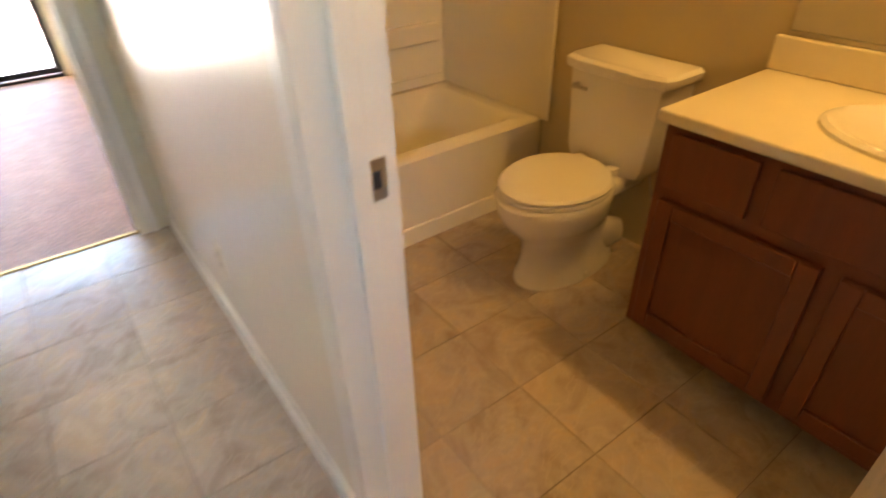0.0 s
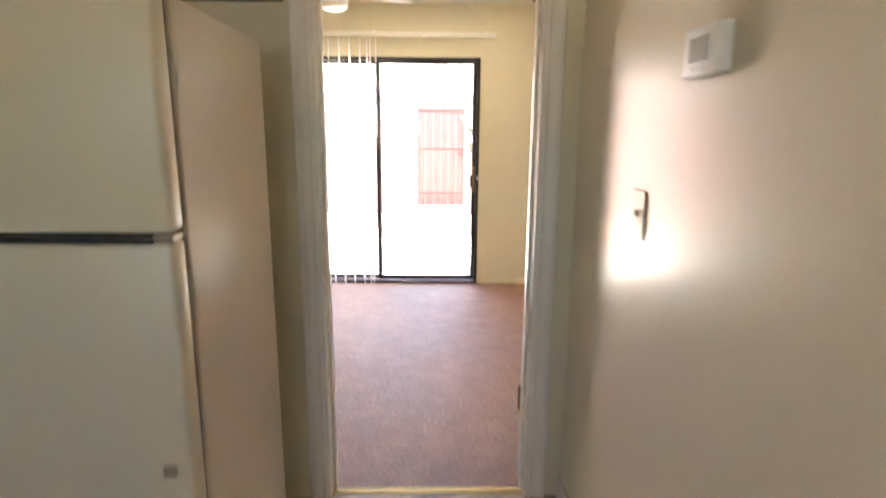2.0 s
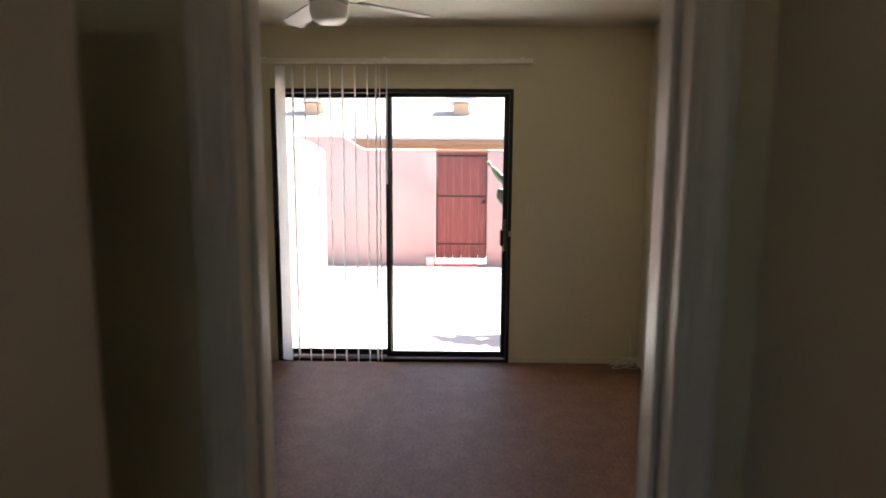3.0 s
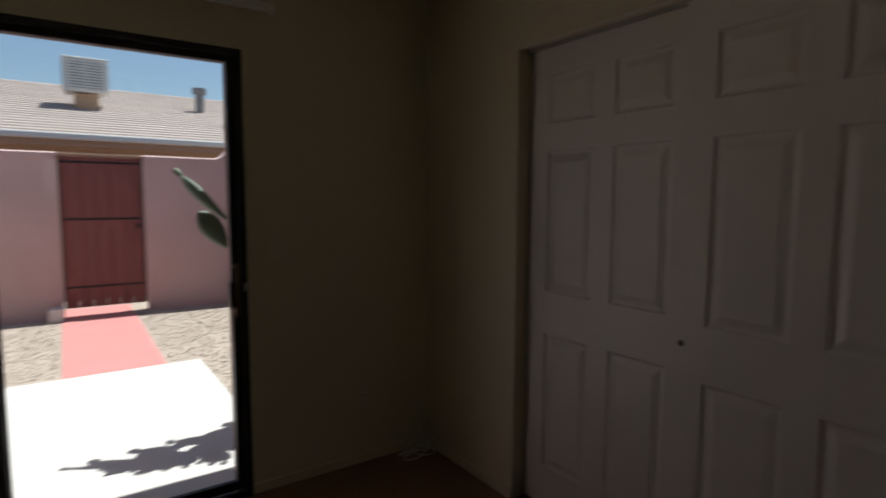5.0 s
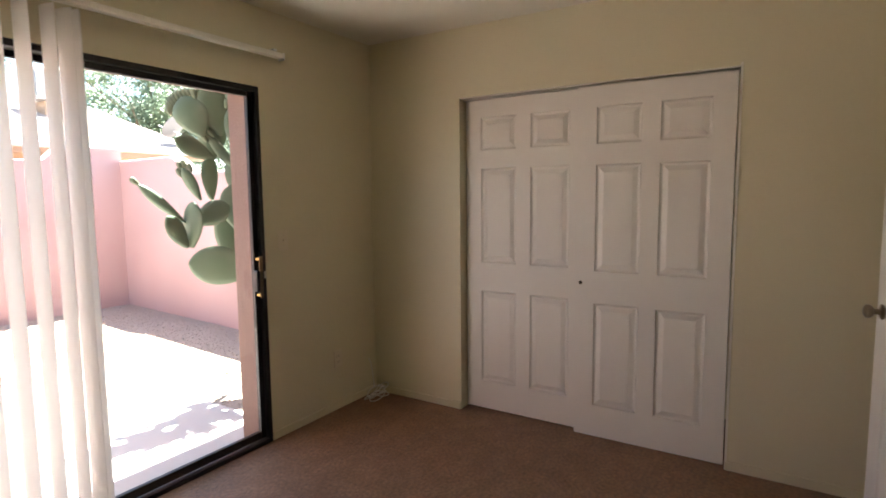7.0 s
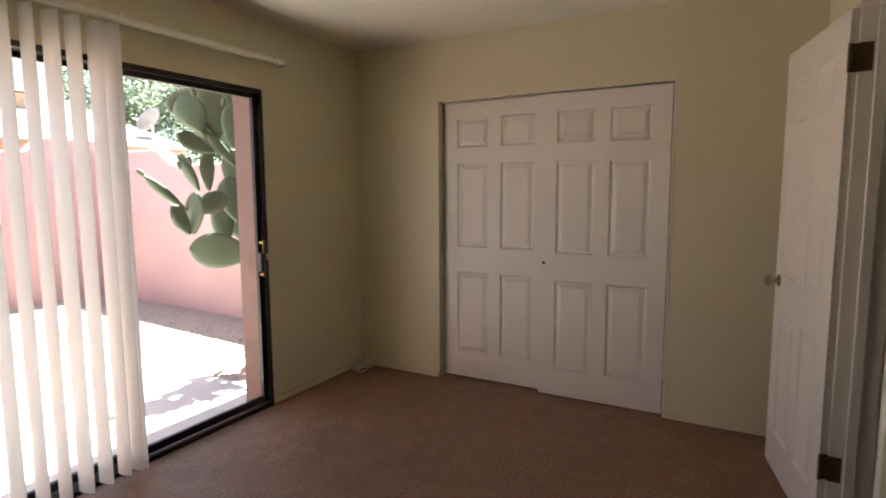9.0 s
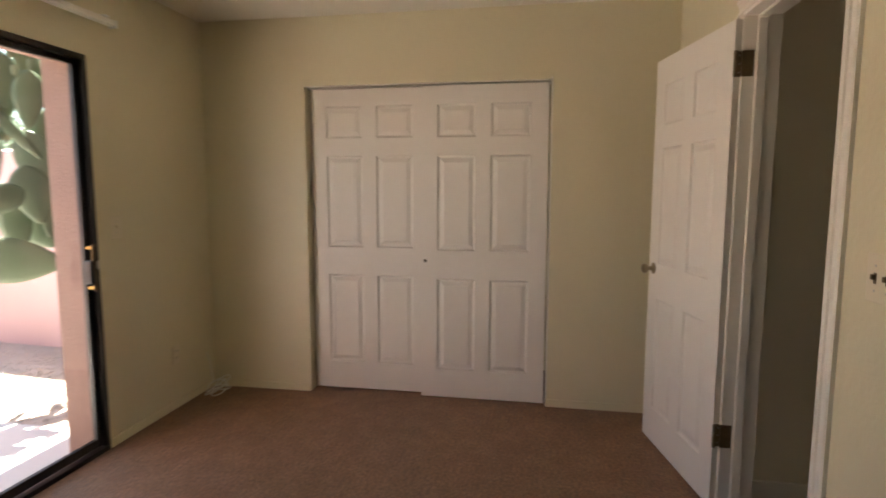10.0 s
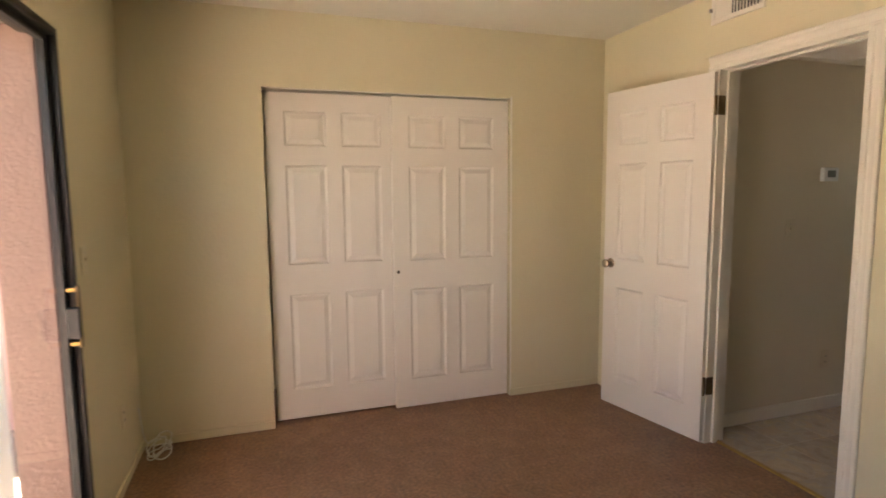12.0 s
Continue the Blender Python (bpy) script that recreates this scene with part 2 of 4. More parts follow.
def box(x0, x1, y0, y1, z0, z1, bevel=0.0, seg=2):
    bm = bx(bmesh.new(), x0, x1, y0, y1, z0, z1)
    if bevel:
        bmesh.ops.bevel(bm, geom=bm.edges[:], offset=bevel, segments=seg, profile=0.5, affect='EDGES')
    return bm


def cyl(p0, p1, r0, r1=None, seg=16):
    """A cylinder or cone from p0 to p1."""
    p0, p1 = Vector(p0), Vector(p1)
    bm = bmesh.new()
    d = p1 - p0
    bmesh.ops.create_cone(bm, cap_ends=True, segments=seg, radius1=r0, radius2=r0 if r1 is None else r1, depth=d.length)
    bmesh.ops.transform(bm, matrix=Matrix.Translation((p0 + p1) / 2) @ d.to_track_quat('Z', 'Y').to_matrix().to_4x4(), verts=bm.verts)
    return bm


def ball(c, r, sub=2):
    bm = bmesh.new()
    bmesh.ops.create_icosphere(bm, subdivisions=sub, radius=1.0)
    bmesh.ops.transform(bm, matrix=Matrix.Translation(c) @ Matrix.Diagonal((*r, 1)), verts=bm.verts)
    return bm


def loft(rings, cap0=True, cap1=True):
    bm = bmesh.new()
    rows = [[bm.verts.new(p) for p in ring] for ring in rings]
    k = len(rows[0])
    for a, b in zip(rows, rows[1:]):
        for i in range(k):
            bm.faces.new((a[i], a[(i + 1) % k], b[(i + 1) % k], b[i]))
    if cap0:
        bm.faces.new(rows[0][::-1])
    if cap1:
        bm.faces.new(rows[-1])
    bmesh.ops.recalc_face_normals(bm, faces=bm.faces[:])
    return bm


def prism(outline, axis, a, b):
    """An outline of (u, v) pushed along an axis from a to b."""
    def p(u, v, w):
        return {'x': (w, u, v), 'y': (u, w, v), 'z': (u, v, w)}[axis]
    return loft([[p(u, v, a) for u, v in outline], [p(u, v, b) for u, v in outline]])


def part(name, bm, material, parent=None, label="", smooth=False):
    """Links a bmesh as one mesh object, under a thing or part."""
    me = bpy.data.meshes.new(name)
    bmesh.ops.recalc_face_normals(bm, faces=bm.faces[:])
    bm.to_mesh(me)
    bm.free()
    if smooth:
        me.polygons.foreach_set("use_smooth", [True] * len(me.polygons))
        me.set_sharp_from_angle(angle=radians(38))
    me.materials.append(material)
    ob = new(name, me)
    if parent is not None:
        ob.parent = parent
    if label:
        ob["label"] = label
    return ob


def thing(name, m, label, category, group="", kind=""):
    ob = new(name)
    ob.empty_display_size = 0.05
    ob.matrix_basis = m if isinstance(m, Matrix) else pose(*m)
    return tagged(ob, label, category, group, kind)


def inside(ob, bm):
    """Takes a bmesh given in world places into the thing's own space."""
    bmesh.ops.transform(bm, matrix=ob.matrix_basis.inverted(), verts=bm.verts)
    return bm


def setting(name, bm, material, label, category):
    return tagged(part(name, bm, material), label, category, kind="structure")


def boxes(*rows):
    bm = bmesh.new()
    for r in rows:
        bx(bm, *r)
    return bm


def arc(cx, cy, r, a0, a1, n=6):
    return [(cx + r * math.cos(radians(a0 + (a1 - a0) * i / n)), cy + r * math.sin(radians(a0 + (a1 - a0) * i / n))) for i in range(n + 1)]


# ---- the shell ----
YN, XW, H, HH = 3.02, -4.10, 2.47, 2.18
WX, BX0, BX1 = -0.90, -0.78, 0.655      # hall wall, bath west face, bath east face
SX0, SX1, SH = -2.74, -0.985, 2.035     # sliding door opening
DX0, DX1, DH = -1.795, -1.02, 2.075       # bedroom doorway
CY0, CY1, CH = 0.722, 2.297, 2.04       # closet opening

setting("floor", box(XW, 0.75, -0.085, YN + 0.02, -0.12, 0.0), CARPET, "worn brown wall-to-wall cut pile carpet", "carpet")
setting("wall_north", boxes((XW - .15, SX0, YN, YN + .15, -.2, 2.75), (SX1, 1.0, YN, YN + .15, -.2, 2.75), (SX0, SX1, YN, YN + .15, SH, 2.75)),
        WALL, "cream painted bedroom wall with a patio door opening", "wall")
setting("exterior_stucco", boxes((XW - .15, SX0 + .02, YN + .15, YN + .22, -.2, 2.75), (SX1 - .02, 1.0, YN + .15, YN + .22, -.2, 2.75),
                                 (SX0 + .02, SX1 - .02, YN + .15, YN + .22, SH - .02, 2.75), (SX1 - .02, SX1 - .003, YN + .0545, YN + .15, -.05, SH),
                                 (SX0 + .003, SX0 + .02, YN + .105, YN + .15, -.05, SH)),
        HOUSEST_SHADED, "rough orange stucco around the patio door, shade darkened into its colour", "wall")
setting("wall_east", boxes((0, .12, -.12, CY0, 0, H), (0, .12, CY1, YN, 0, H), (0, .12, CY0, CY1, CH, H)), WALL,
        "cream painted wall with a wide closet opening", "wall")
setting("closet_lining", boxes((.70, .75, CY0 - .3, CY1 + .3, 0, H), (.12, .70, CY0 - .3, CY0 - .25, 0, H), (.12, .70, CY1 + .25, CY1 + .3, 0, H), (.12, .7, CY0 - .25, CY1 + .25, 2.42, H)),
        WALL, "plain painted closet interior walls", "wall")
setting("wall_south", boxes((XW, DX0, -.12, 0, 0, H), (DX1, 0, -.12, 0, 0, H), (DX0, DX1, -.12, 0, DH, H)), WALL,
        "cream painted wall with the bedroom doorway", "wall")
setting("wall_west", boxes((XW - .15, XW, -4.6, YN, 0, H)), WALL, "plain cream painted wall", "wall")
setting("ceiling", box(XW - .15, 1.0, -.12, YN + .001, H, H + .12), CEIL, "off-white lightly textured bedroom ceiling", "ceiling")
setting("roof_eave", box(XW - 3, 3.0, YN - .2, YN + .84, 2.76, 2.90), FASCIA, "brown wooden roof overhang above the patio", "roof")
setting("roof_deck", box(XW - 1, 3.0, -5, YN - .2, 2.76, 2.90), FASCIA, "plain roof deck", "roof")

BY = -2.013                              # north jamb of the bathroom doorway
BY2 = BY - .74
setting("hall_wall", boxes((WX, BX0, BY + .018, -.12, 0, H), (WX, BX0, -4.6, BY2 - .018, 0, H), (WX, BX0, BY2 - .018, BY + .018, 2.06, H)),
        HALLWALL, "glossy cream painted hall wall", "wall")
setting("wall_kitchen_end", boxes((XW, -2.5, -4.75, -4.6, 0, H), (-1.7, BX0, -4.75, -4.6, 0, H), (-2.5, -1.7, -4.75, -4.6, 0, 1.35), (-2.5, -1.7, -4.75, -4.6, 1.95, H)), HALLWALL, "plain cream painted wall with a kitchen window opening", "wall")
setting("hall_ceiling", box(XW, WX, -4.6, -.12, HH, HH + .08), CEIL, "low off-white hall ceiling", "ceiling")
setting("hall_subfloor", box(XW, WX, -4.6, -.085, -.12, -.004), GROUT, "dark joints of the tile-look vinyl floor", "floor")
setting("bath_subfloor", box(WX, BX1 + .1, -3.4, -.1, -.12, -.004), GROUT, "dark joints of the tile-look vinyl floor", "floor")
setting("bath_wall_east", box(BX1, BX1 + .1, -3.4, -.12, 0, H), BATHWALL, "warm cream painted bathroom wall", "wall")
setting("bath_wall_north", box(BX0, BX1, -.21, -.121, 0, H), BATHWALL, "warm cream painted bathroom wall", "wall")
setting("bath_wall_south", box(BX0, BX1, -3.4, -3.3, 0, H), BATHWALL, "warm cream painted bathroom wall", "wall")
setting("bath_ceiling", box(BX0, BX1, -3.3, -.21, 2.4, H), CEIL, "off-white bathroom ceiling", "ceiling")

# baseboards
def baseboard(x0, x1, y0, y1, h=.07, material=TRIM):
    setting("baseboard", box(x0, x1, y0, y1, 0, h, .003, 1), material, "low painted baseboard along the wall foot", "baseboard")
baseboard(SX1 + .01, -.012, YN - .012, YN, .05, WALL)
baseboard(-.012, 0, CY1 + .002, YN - .013, .05, WALL)
baseboard(-.012, 0, .013, CY0 - .002, .05, WALL)
baseboard(DX1 + .066, -.013, 0, .012, .05, WALL)
baseboard(XW, DX0 - .066, 0, .012, .05, WALL)
baseboard(WX - .014, WX, BY + .08, -.135, .085)

# bedroom doorway: jamb lining, stops and casings
door_frame = thing("door_frame", (DX1, -.06, 0), "white painted wooden door frame between hall and bedroom", "door frame", kind="structure")
for nm, b in (("jamb", (DX0, DX0 + .018, -.13, .01, 0, DH - .018)), ("jamb", (DX1 - .018, DX1, -.13, .01, 0, DH - .018)), ("head", (DX0, DX1, -.13, .01, DH - .018, DH)),
              ("stop", (DX0 + .018, DX0 + .030, -.075, -.04, 0, DH - .03)), ("stop", (DX1 - .030, DX1 - .018, -.075, -.04, 0, DH - .03)), ("stop", (DX0 + .018, DX1 - .018, -.075, -.04, DH - .03, DH - .018))):
    part(nm, inside(door_frame, box(*b, .002, 1)), TRIM, door_frame)
MOULD = ((0, 0), (0, .008), (.004, .012), (.012, .012), (.016, .0065), (.026, .007), (.042, .012), (.047, .0165), (.058, .0165), (.064, .012), (.064, 0))
for s, yw in ((1, 0), (-1, -.12)):
    for x_in, d in ((DX0 + .006, -1), (DX1 - .006, 1)):
        part("casing", inside(door_frame, prism([(x_in + d * u, yw + s * v) for u, v in MOULD], 'z', 0, DH - .004)), TRIM, door_frame)
    part("casing", inside(door_frame, prism([(yw + s * v, DH - .004 + u) for u, v in MOULD], 'x', DX0 - .058, DX1 + .058)), TRIM, door_frame)
part("strike_plate", inside(door_frame, box(DX0 + .018, DX0 + .0195, -.035, -.005, .92, .99)), METAL, door_frame)
tagged(part("door_header_board", box(DX0 - .10, DX1 + .10, 0, .004, DH + .06, DH + .135, .001, 1), WALL), "thin painted board above the door casing", "trim", kind="structure")
strip = tagged(part("threshold_strip", prism([(-.100, 0.0), (-.072, 0.0), (-.076, .006), (-.096, .006)], 'x', DX0 + .019, DX1 - .019), BRASS),
               "thin brass strip between vinyl floor and carpet", "threshold", kind="structure")

# bathroom door frame, without its leaf in view
bath_frame = thing("bath_door_frame", (WX, BY, 0), "cream painted wooden bathroom door frame", "door frame", kind="structure")
for nm, b in (("jamb", (WX - .012, BX0 + .012, BY, BY + .018, 0, 2.04)), ("jamb", (WX - .012, BX0 + .012, BY2 - .018, BY2, 0, 2.04)), ("head", (WX - .012, BX0 + .012, BY2, BY, 2.04, 2.058)),
              ("stop", (WX + .045, WX + .08, BY - .011, BY, 0, 2.03))):
    part(nm, inside(bath_frame, box(*b, .003, 2)), TRIM, bath_frame)
for x0, x1 in ((WX - .015, WX), (BX0, BX0 + .015)):
    for y0, y1 in ((BY + .012, BY + .066), (BY2 - .066, BY2 - .012)):
        part("casing", inside(bath_frame, box(x0, x1, y0, y1, 0, 2.1, .004, 2)), TRIM, bath_frame)
sp = part("strike_plate", inside(bath_frame, box(BX0 - .045, BX0 - .010, BY - .002, BY, .925, .995, .0008, 1)), METAL, bath_frame, "worn steel strike plate")
part("latch_hole", inside(bath_frame, box(BX0 - .035, BX0 - .020, BY - .0026, BY - .002, .945, .975)), SLOT, sp)

# ---- patio door ----
patio_door = thing("patio_door", (-1.89, YN, 0), "dark bronze aluminium sliding glass patio door, closed", "patio door", kind="structure")
def pd(nm, x0, x1, y0, y1, z0, z1, material=BLACK, bev=.003, parent=patio_door):
    return part(nm, inside(patio_door, box(x0, x1, y0, y1, z0, z1, bev, 1)), material, parent)
f0, f1 = YN - .012, YN + .10
pd("frame_head", SX0, SX1 + .008, f0, f1, SH - .028, SH)
pd("frame_sill", SX0, SX1 + .008, f0, f1, -.01, .022)
pd("frame_side", SX1 - .018, SX1 + .008, f0, YN + .052, .022, SH - .028)
pd("frame_side", SX0, SX0 + .035, f0, f1, .022, SH - .028)
xm = -1.885
for nm, x0, x1, y0, y1 in (("sliding_panel", xm - .022, SX1 - .019, YN + .012, YN + .040), ("fixed_panel", SX0 + .036, xm + .022, YN + .055, YN + .083)):
    e = part(nm, inside(patio_door, box(x0, x0 + .036, y0, y1, .030, SH - .029, .003, 1)), BLACK, patio_door)
    pd("stile", x1 - .036, x1, y0, y1, .030, SH - .029, parent=e)
    pd("rail", x0 + .036, x1 - .036, y0 + .001, y1 - .001, .030, .075, parent=e)
    pd("rail", x0 + .036, x1 - .036, y0 + .001, y1 - .001, SH - .056, SH - .029, parent=e)
    g = pd("pane", x0 + .036, x1 - .036, (y0 + y1) / 2 - .003, (y0 + y1) / 2 + .003, .075, SH - .056, GLASS, 0, e)
    g.visible_shadow = False
hx = SX1 - .040
hd = pd("handle", hx - .012, hx + .012, YN - .03, YN - .020, .86, 1.10, HINGE, .004)
pd("handle_grip", hx - .034, hx - .012, YN - .036, YN + .010, .90, 1.02, BLACK, .006, hd)
pd("handle_post", hx - .008, hx + .008, YN - .020, YN + .012, .87, .885, BRASS, .002, hd)
pd("handle_post", hx - .008, hx + .008, YN - .020, YN + .012, 1.075, 1.09, BRASS, .002, hd)
pd("lock_catch", SX1 - .01, SX1 + .004, YN - .018, YN - .012, .97, 1.01, METAL, .001, hd)

# ---- vertical blinds ----
blinds = thing("vertical_blinds", (-1.8, YN - .07, 2.2), "cream vinyl vertical blinds drawn half open", "blinds")
part("head_rail", inside(blinds, box(-2.86, -.865, YN - .10, YN - .055, 2.197, 2.225, .004, 1)), TRIM, blinds)
part("end_cap", inside(blinds, box(-.866, -.858, YN - .102, YN - .053, 2.188, 2.227, .002, 1)), WHITEP, blinds)
for x in (-.93, -1.9, -2.75):
    part("bracket", inside(blinds, box(x - .012, x + .012, YN - .106, YN - .002, 2.225, 2.235, .001, 1)), WHITEP, blinds)
prof = [(.044 * u, .007 * (1 - u * u)) for u in (-1, -.6, -.2, .2, .6, 1)]
prof += [(u, v - .0014) for u, v in reversed(prof)]
slat_mesh = None
for i in range(10):
    x = -1.962 if i == 9 else -1.932 - i * .089
    m4 = pose(x, YN - .077, .03, 0, 0, 158 if i == 8 else 102 + (i * 37 % 7 - 3) * 1.6)
    if slat_mesh is None:
        slat = part("slat", prism(prof, 'z', 0, 2.145), BLIND, blinds, smooth=True)
        slat_mesh = slat.data
    else:
        slat = new("slat", slat_mesh)
        slat.parent = blinds
    slat.matrix_basis = blinds.matrix_basis.inverted() @ m4
part("wand", inside(blinds, cyl((-1.89, YN - .045, 2.19), (-1.89, YN - .040, 1.35), .005, .005, 8)), WHITEP, blinds)


# ---- panelled doors ----
def panel_mesh(w, h):
    rings = []
    for ins, d in ((0, 0), (.005, .006), (.013, .009), (.020, .0085), (.044, .001)):
        rings.append([(ins, d, ins), (w - ins, d, ins), (w - ins, d, h - ins), (ins, d, h - ins)])
    return loft(rings, cap0=False)


def six_panel(ob, w, h, th, cols=None):
    """Front face at y = 0, looking along -y; x from 0 to w, z from 0 to h."""
    cols = cols or ((.107, w / 2 - .047), (w / 2 + .047, w - .107))
    rows = ((.185, .79), (.975, 1.58), (1.695, 1.90))
    part("core", box(.004, w - .004, .0165, th, .004, h - .004), DOORW, ob)
    xs = [0, cols[0][0], cols[0][1], cols[1][0], cols[1][1], w]
    for a, b in ((0, 1), (2, 3), (4, 5)):
        part("stile", box(xs[a], xs[b], 0, .017 if a == 2 else th, 0, h), DOORW, ob)
    zs = [0, rows[0][0], rows[0][1], rows[1][0], rows[1][1], rows[2][0], rows[2][1], h]
    for c0, c1 in cols:
        for a, b in ((0, 1), (2, 3), (4, 5), (6, 7)):
            part("rail", box(c0, c1, 0, .017, zs[a], zs[b]), DOORW, ob)
        for r0, r1 in rows:
            p = part("panel", panel_mesh(c1 - c0, r1 - r0), DOORW, ob)
            p.location = (c0, 0, r0)


closet_a = thing("closet_door", pose(.068, CY1 - .012, .015, 0, 0, -90), "white six-panel sliding closet door on the rear track", "closet door", "closet sliding doors")
six_panel(closet_a, .80, 2.012, .03)
closet_b = thing("closet_door", pose(.022, 1.531, .010, 0, 0, -90), "white six-panel sliding closet door with dark round finger pull", "closet door", "closet sliding doors")
six_panel(closet_b, .798, 2.012, .03)
fp = part("finger_pull", cyl((.028, -.0015, .907), (.028, .004, .907), .011, .011, 20), HINGE, closet_b)
part("pull_cup", cyl((.028, -.0022, .907), (.028, .0, .907), .007, .007, 16), SLOT, fp)
track = thing("closet_track", (.0, 1.5, CH), "white painted closet header with sliding track", "closet track", kind="structure")
part("fascia", inside(track, box(.002, .016, CY0 + .001, CY1 - .001, CH - .007, CH + .0, .002, 1)), TRIM, track)
part("rail", inside(track, box(.05, .11, CY0 + .001, CY1 - .001, CH - .016, CH - .001)), METAL, track)
part("edge_trim", inside(track, box(-.004, .002, CY0 - .010, CY0 + .002, 0, CH + .012, .001, 1)), TRIM, track)

DA = 11.0
leaf_w = .745
hxp, hyp = -1.032, .038
leaf = thing("bedroom_door", pose(hxp + leaf_w * math.cos(radians(DA)), hyp + leaf_w * math.sin(radians(DA)), .012, 0, 0, 180 + DA),
             "white six-panel bedroom door swung wide open against the wall", "door")
six_panel(leaf, leaf_w, 2.035, .035)
for s, n0 in ((-1, 0), (1, .035)):
    k = part("knob", loft([[(.06 + r * math.cos(a), n0 + s * d, .945 + r * math.sin(a)) for a in [i * math.tau / 20 for i in range(20)]]
                           for d, r in ((0, .030), (.004, .031), (.007, .026), (.010, .012), (.030, .011), (.036, .022), (.046, .027), (.056, .026), (.062, .017), (.064, .006))]), KNOB, leaf,
             "tarnished round metal door knob", True)
part("latch_plate", box(-.0015, .001, .006, .029, .915, .975), METAL, leaf)
for z in (.324, 1.862):
    hg = part("hinge", cyl((leaf_w + .010, .0, z - .05), (leaf_w + .010, .0, z + .05), .007, .007, 12), HINGE, leaf, "aged brown metal hinge")
    part("hinge_leaf", box(leaf_w - .001, leaf_w + .003, .002, .034, z - .05, z + .05), HINGE, hg)
    part("hinge_leaf", inside(leaf, box(DX1 - .0215, DX1 - .0175, -.032, .012, z - .038, z + .062)), HINGE, hg)
    for zz in (-.033, 0, .033):
        part("screw", cyl((leaf_w + .002, .02, z + zz), (leaf_w + .0045, .02, z + zz), .004, .003, 8), METAL, hg)


# ---- wall plates ----
def plate(name, m, label, kind_of, w=.072, h=.116, toggles=1, material=PLASTIC):
    """Local: x across, z up, front looking along -y, centre at the origin."""
    o = thing(name, m, label, "switch" if kind_of == "switch" else "outlet")
    part("cover", box(-w / 2, w / 2, -.006, 0, -h / 2, h / 2, .003, 2), material, o)
    if kind_of == "switch":
        for i in range(toggles):
            x = (i - (toggles - 1) / 2) * .046
            part("toggle_slot", box(x - .006, x + .006, -.0068, -.0055, -.013, .013), HINGE if toggles > 1 else material, o)
            part("toggle", box(x - .004, x + .004, -.016, -.006, -.003, .010, .001, 1), HINGE if toggles > 1 else material, o)
            for z in (-.03, .03):
                part("screw", cyl((x, -.0072, z), (x, -.005, z), .003, .003, 8), METAL, o)
    else:
        for z in (-.020, .020):
            r = part("receptacle", box(-.017, .017, -.0075, -.005, z - .014, z + .014, .003, 2), material, o)
            for x in (-.006, .006):
                part("slot", box(x - .001, x + .001, -.0082, -.007, z - .004, z + .006), SLOT, r)
    return o


plate("wall_outlet", pose(-.406, YN, .343), "ivory wall outlet low on the bedroom wall", "outlet")
plate("wall_switch", pose(-.838, YN, 1.173), "ivory switch plate on the wall beside the patio door", "switch")
plate("double_switch", pose(-2.02, 0, 1.17, 0, 0, 180), "ivory double toggle switch plate beside the doorway", "switch", .116, .118, 2)
plate("hall_switch", pose(WX, -.716, 1.187, 0, 0, -90), "ivory single switch on the hall wall", "switch")
plate("hall_outlet", pose(WX, -1.083, .335, 0, 0, -90), "ivory outlet low on the hall wall", "outlet")

thermostat = thing("thermostat", pose(WX, -1.0, 1.515, 0, 0, -90), "small white thermostat with grey screen on hall wall", "thermostat")
part("body", box(-.062, .062, -.030, 0, -.042, .042, .006, 3), WHITEP, thermostat, smooth=True)
part("screen", box(-.035, .035, -.0312, -.029, -.018, .024, .001, 1), LCD, thermostat)
for x in (-.02, .0, .02):
    part("button", box(x - .006, x + .006, -.0325, -.029, -.034, -.027, .001, 1), WHITEP, thermostat)

vent = thing("wall_vent", pose(-1.125, 0, 2.375, 0, 0, 180), "white metal supply air vent high above the doorway", "vent")
vw, vh = .33, .15
for nm, b in (("frame_bar", (-vw / 2, vw / 2, -.012, 0, -vh / 2, -vh / 2 + .025)), ("frame_bar", (-vw / 2, vw / 2, -.012, 0, vh / 2 - .025, vh / 2)),
              ("frame_bar", (-vw / 2, -vw / 2 + .025, -.0118, 0, -vh / 2 + .025, vh / 2 - .025)), ("frame_bar", (vw / 2 - .025, vw / 2, -.0118, 0, -vh / 2 + .025, vh / 2 - .025))):
    part(nm, box(*b, .002, 1), TRIM, vent)
part("blank_plate", box(-vw / 2 + .02, -.035, -.008, -.003, -vh / 2 + .02, vh / 2 - .02), TRIM, vent)
part("duct", box(-vw / 2 + .02, vw / 2 - .02, -.002, -.0005, -vh / 2 + .02, vh / 2 - .02), SLOT, vent)
for i in range(9):
    x = -.022 + i * .0192
    part("slat", box(x, x + .004, -.0105, -.003, -vh / 2 + .026, vh / 2 - .026), TRIM, vent)
part("damper_lever", box(-vw / 2 + .004, -vw / 2 + .012, -.034, -.011, -.012, .006, .002, 1), METAL, vent)

# ---- white cable coil in the corner ----
bpy_curve = bpy.data.curves.new("cable", 'CURVE')
bpy_curve.dimensions = '3D'
bpy_curve.bevel_depth = .0035
bpy_curve.bevel_resolution = 2
sp_ = bpy_curve.splines.new('NURBS')
rng = random.Random(4)
pts = []
for i in range(64):
    a = i * .52
    r = .068 + .026 * math.sin(i * .7)
    pts.append((-.125 + r * 1.2 * math.cos(a) + .012 * rng.uniform(-1, 1), 2.915 + r * .75 * math.sin(a), .008 + .085 * (0.5 + .5 * math.sin(i * .43)) * abs(math.cos(a * .5 + .3))))
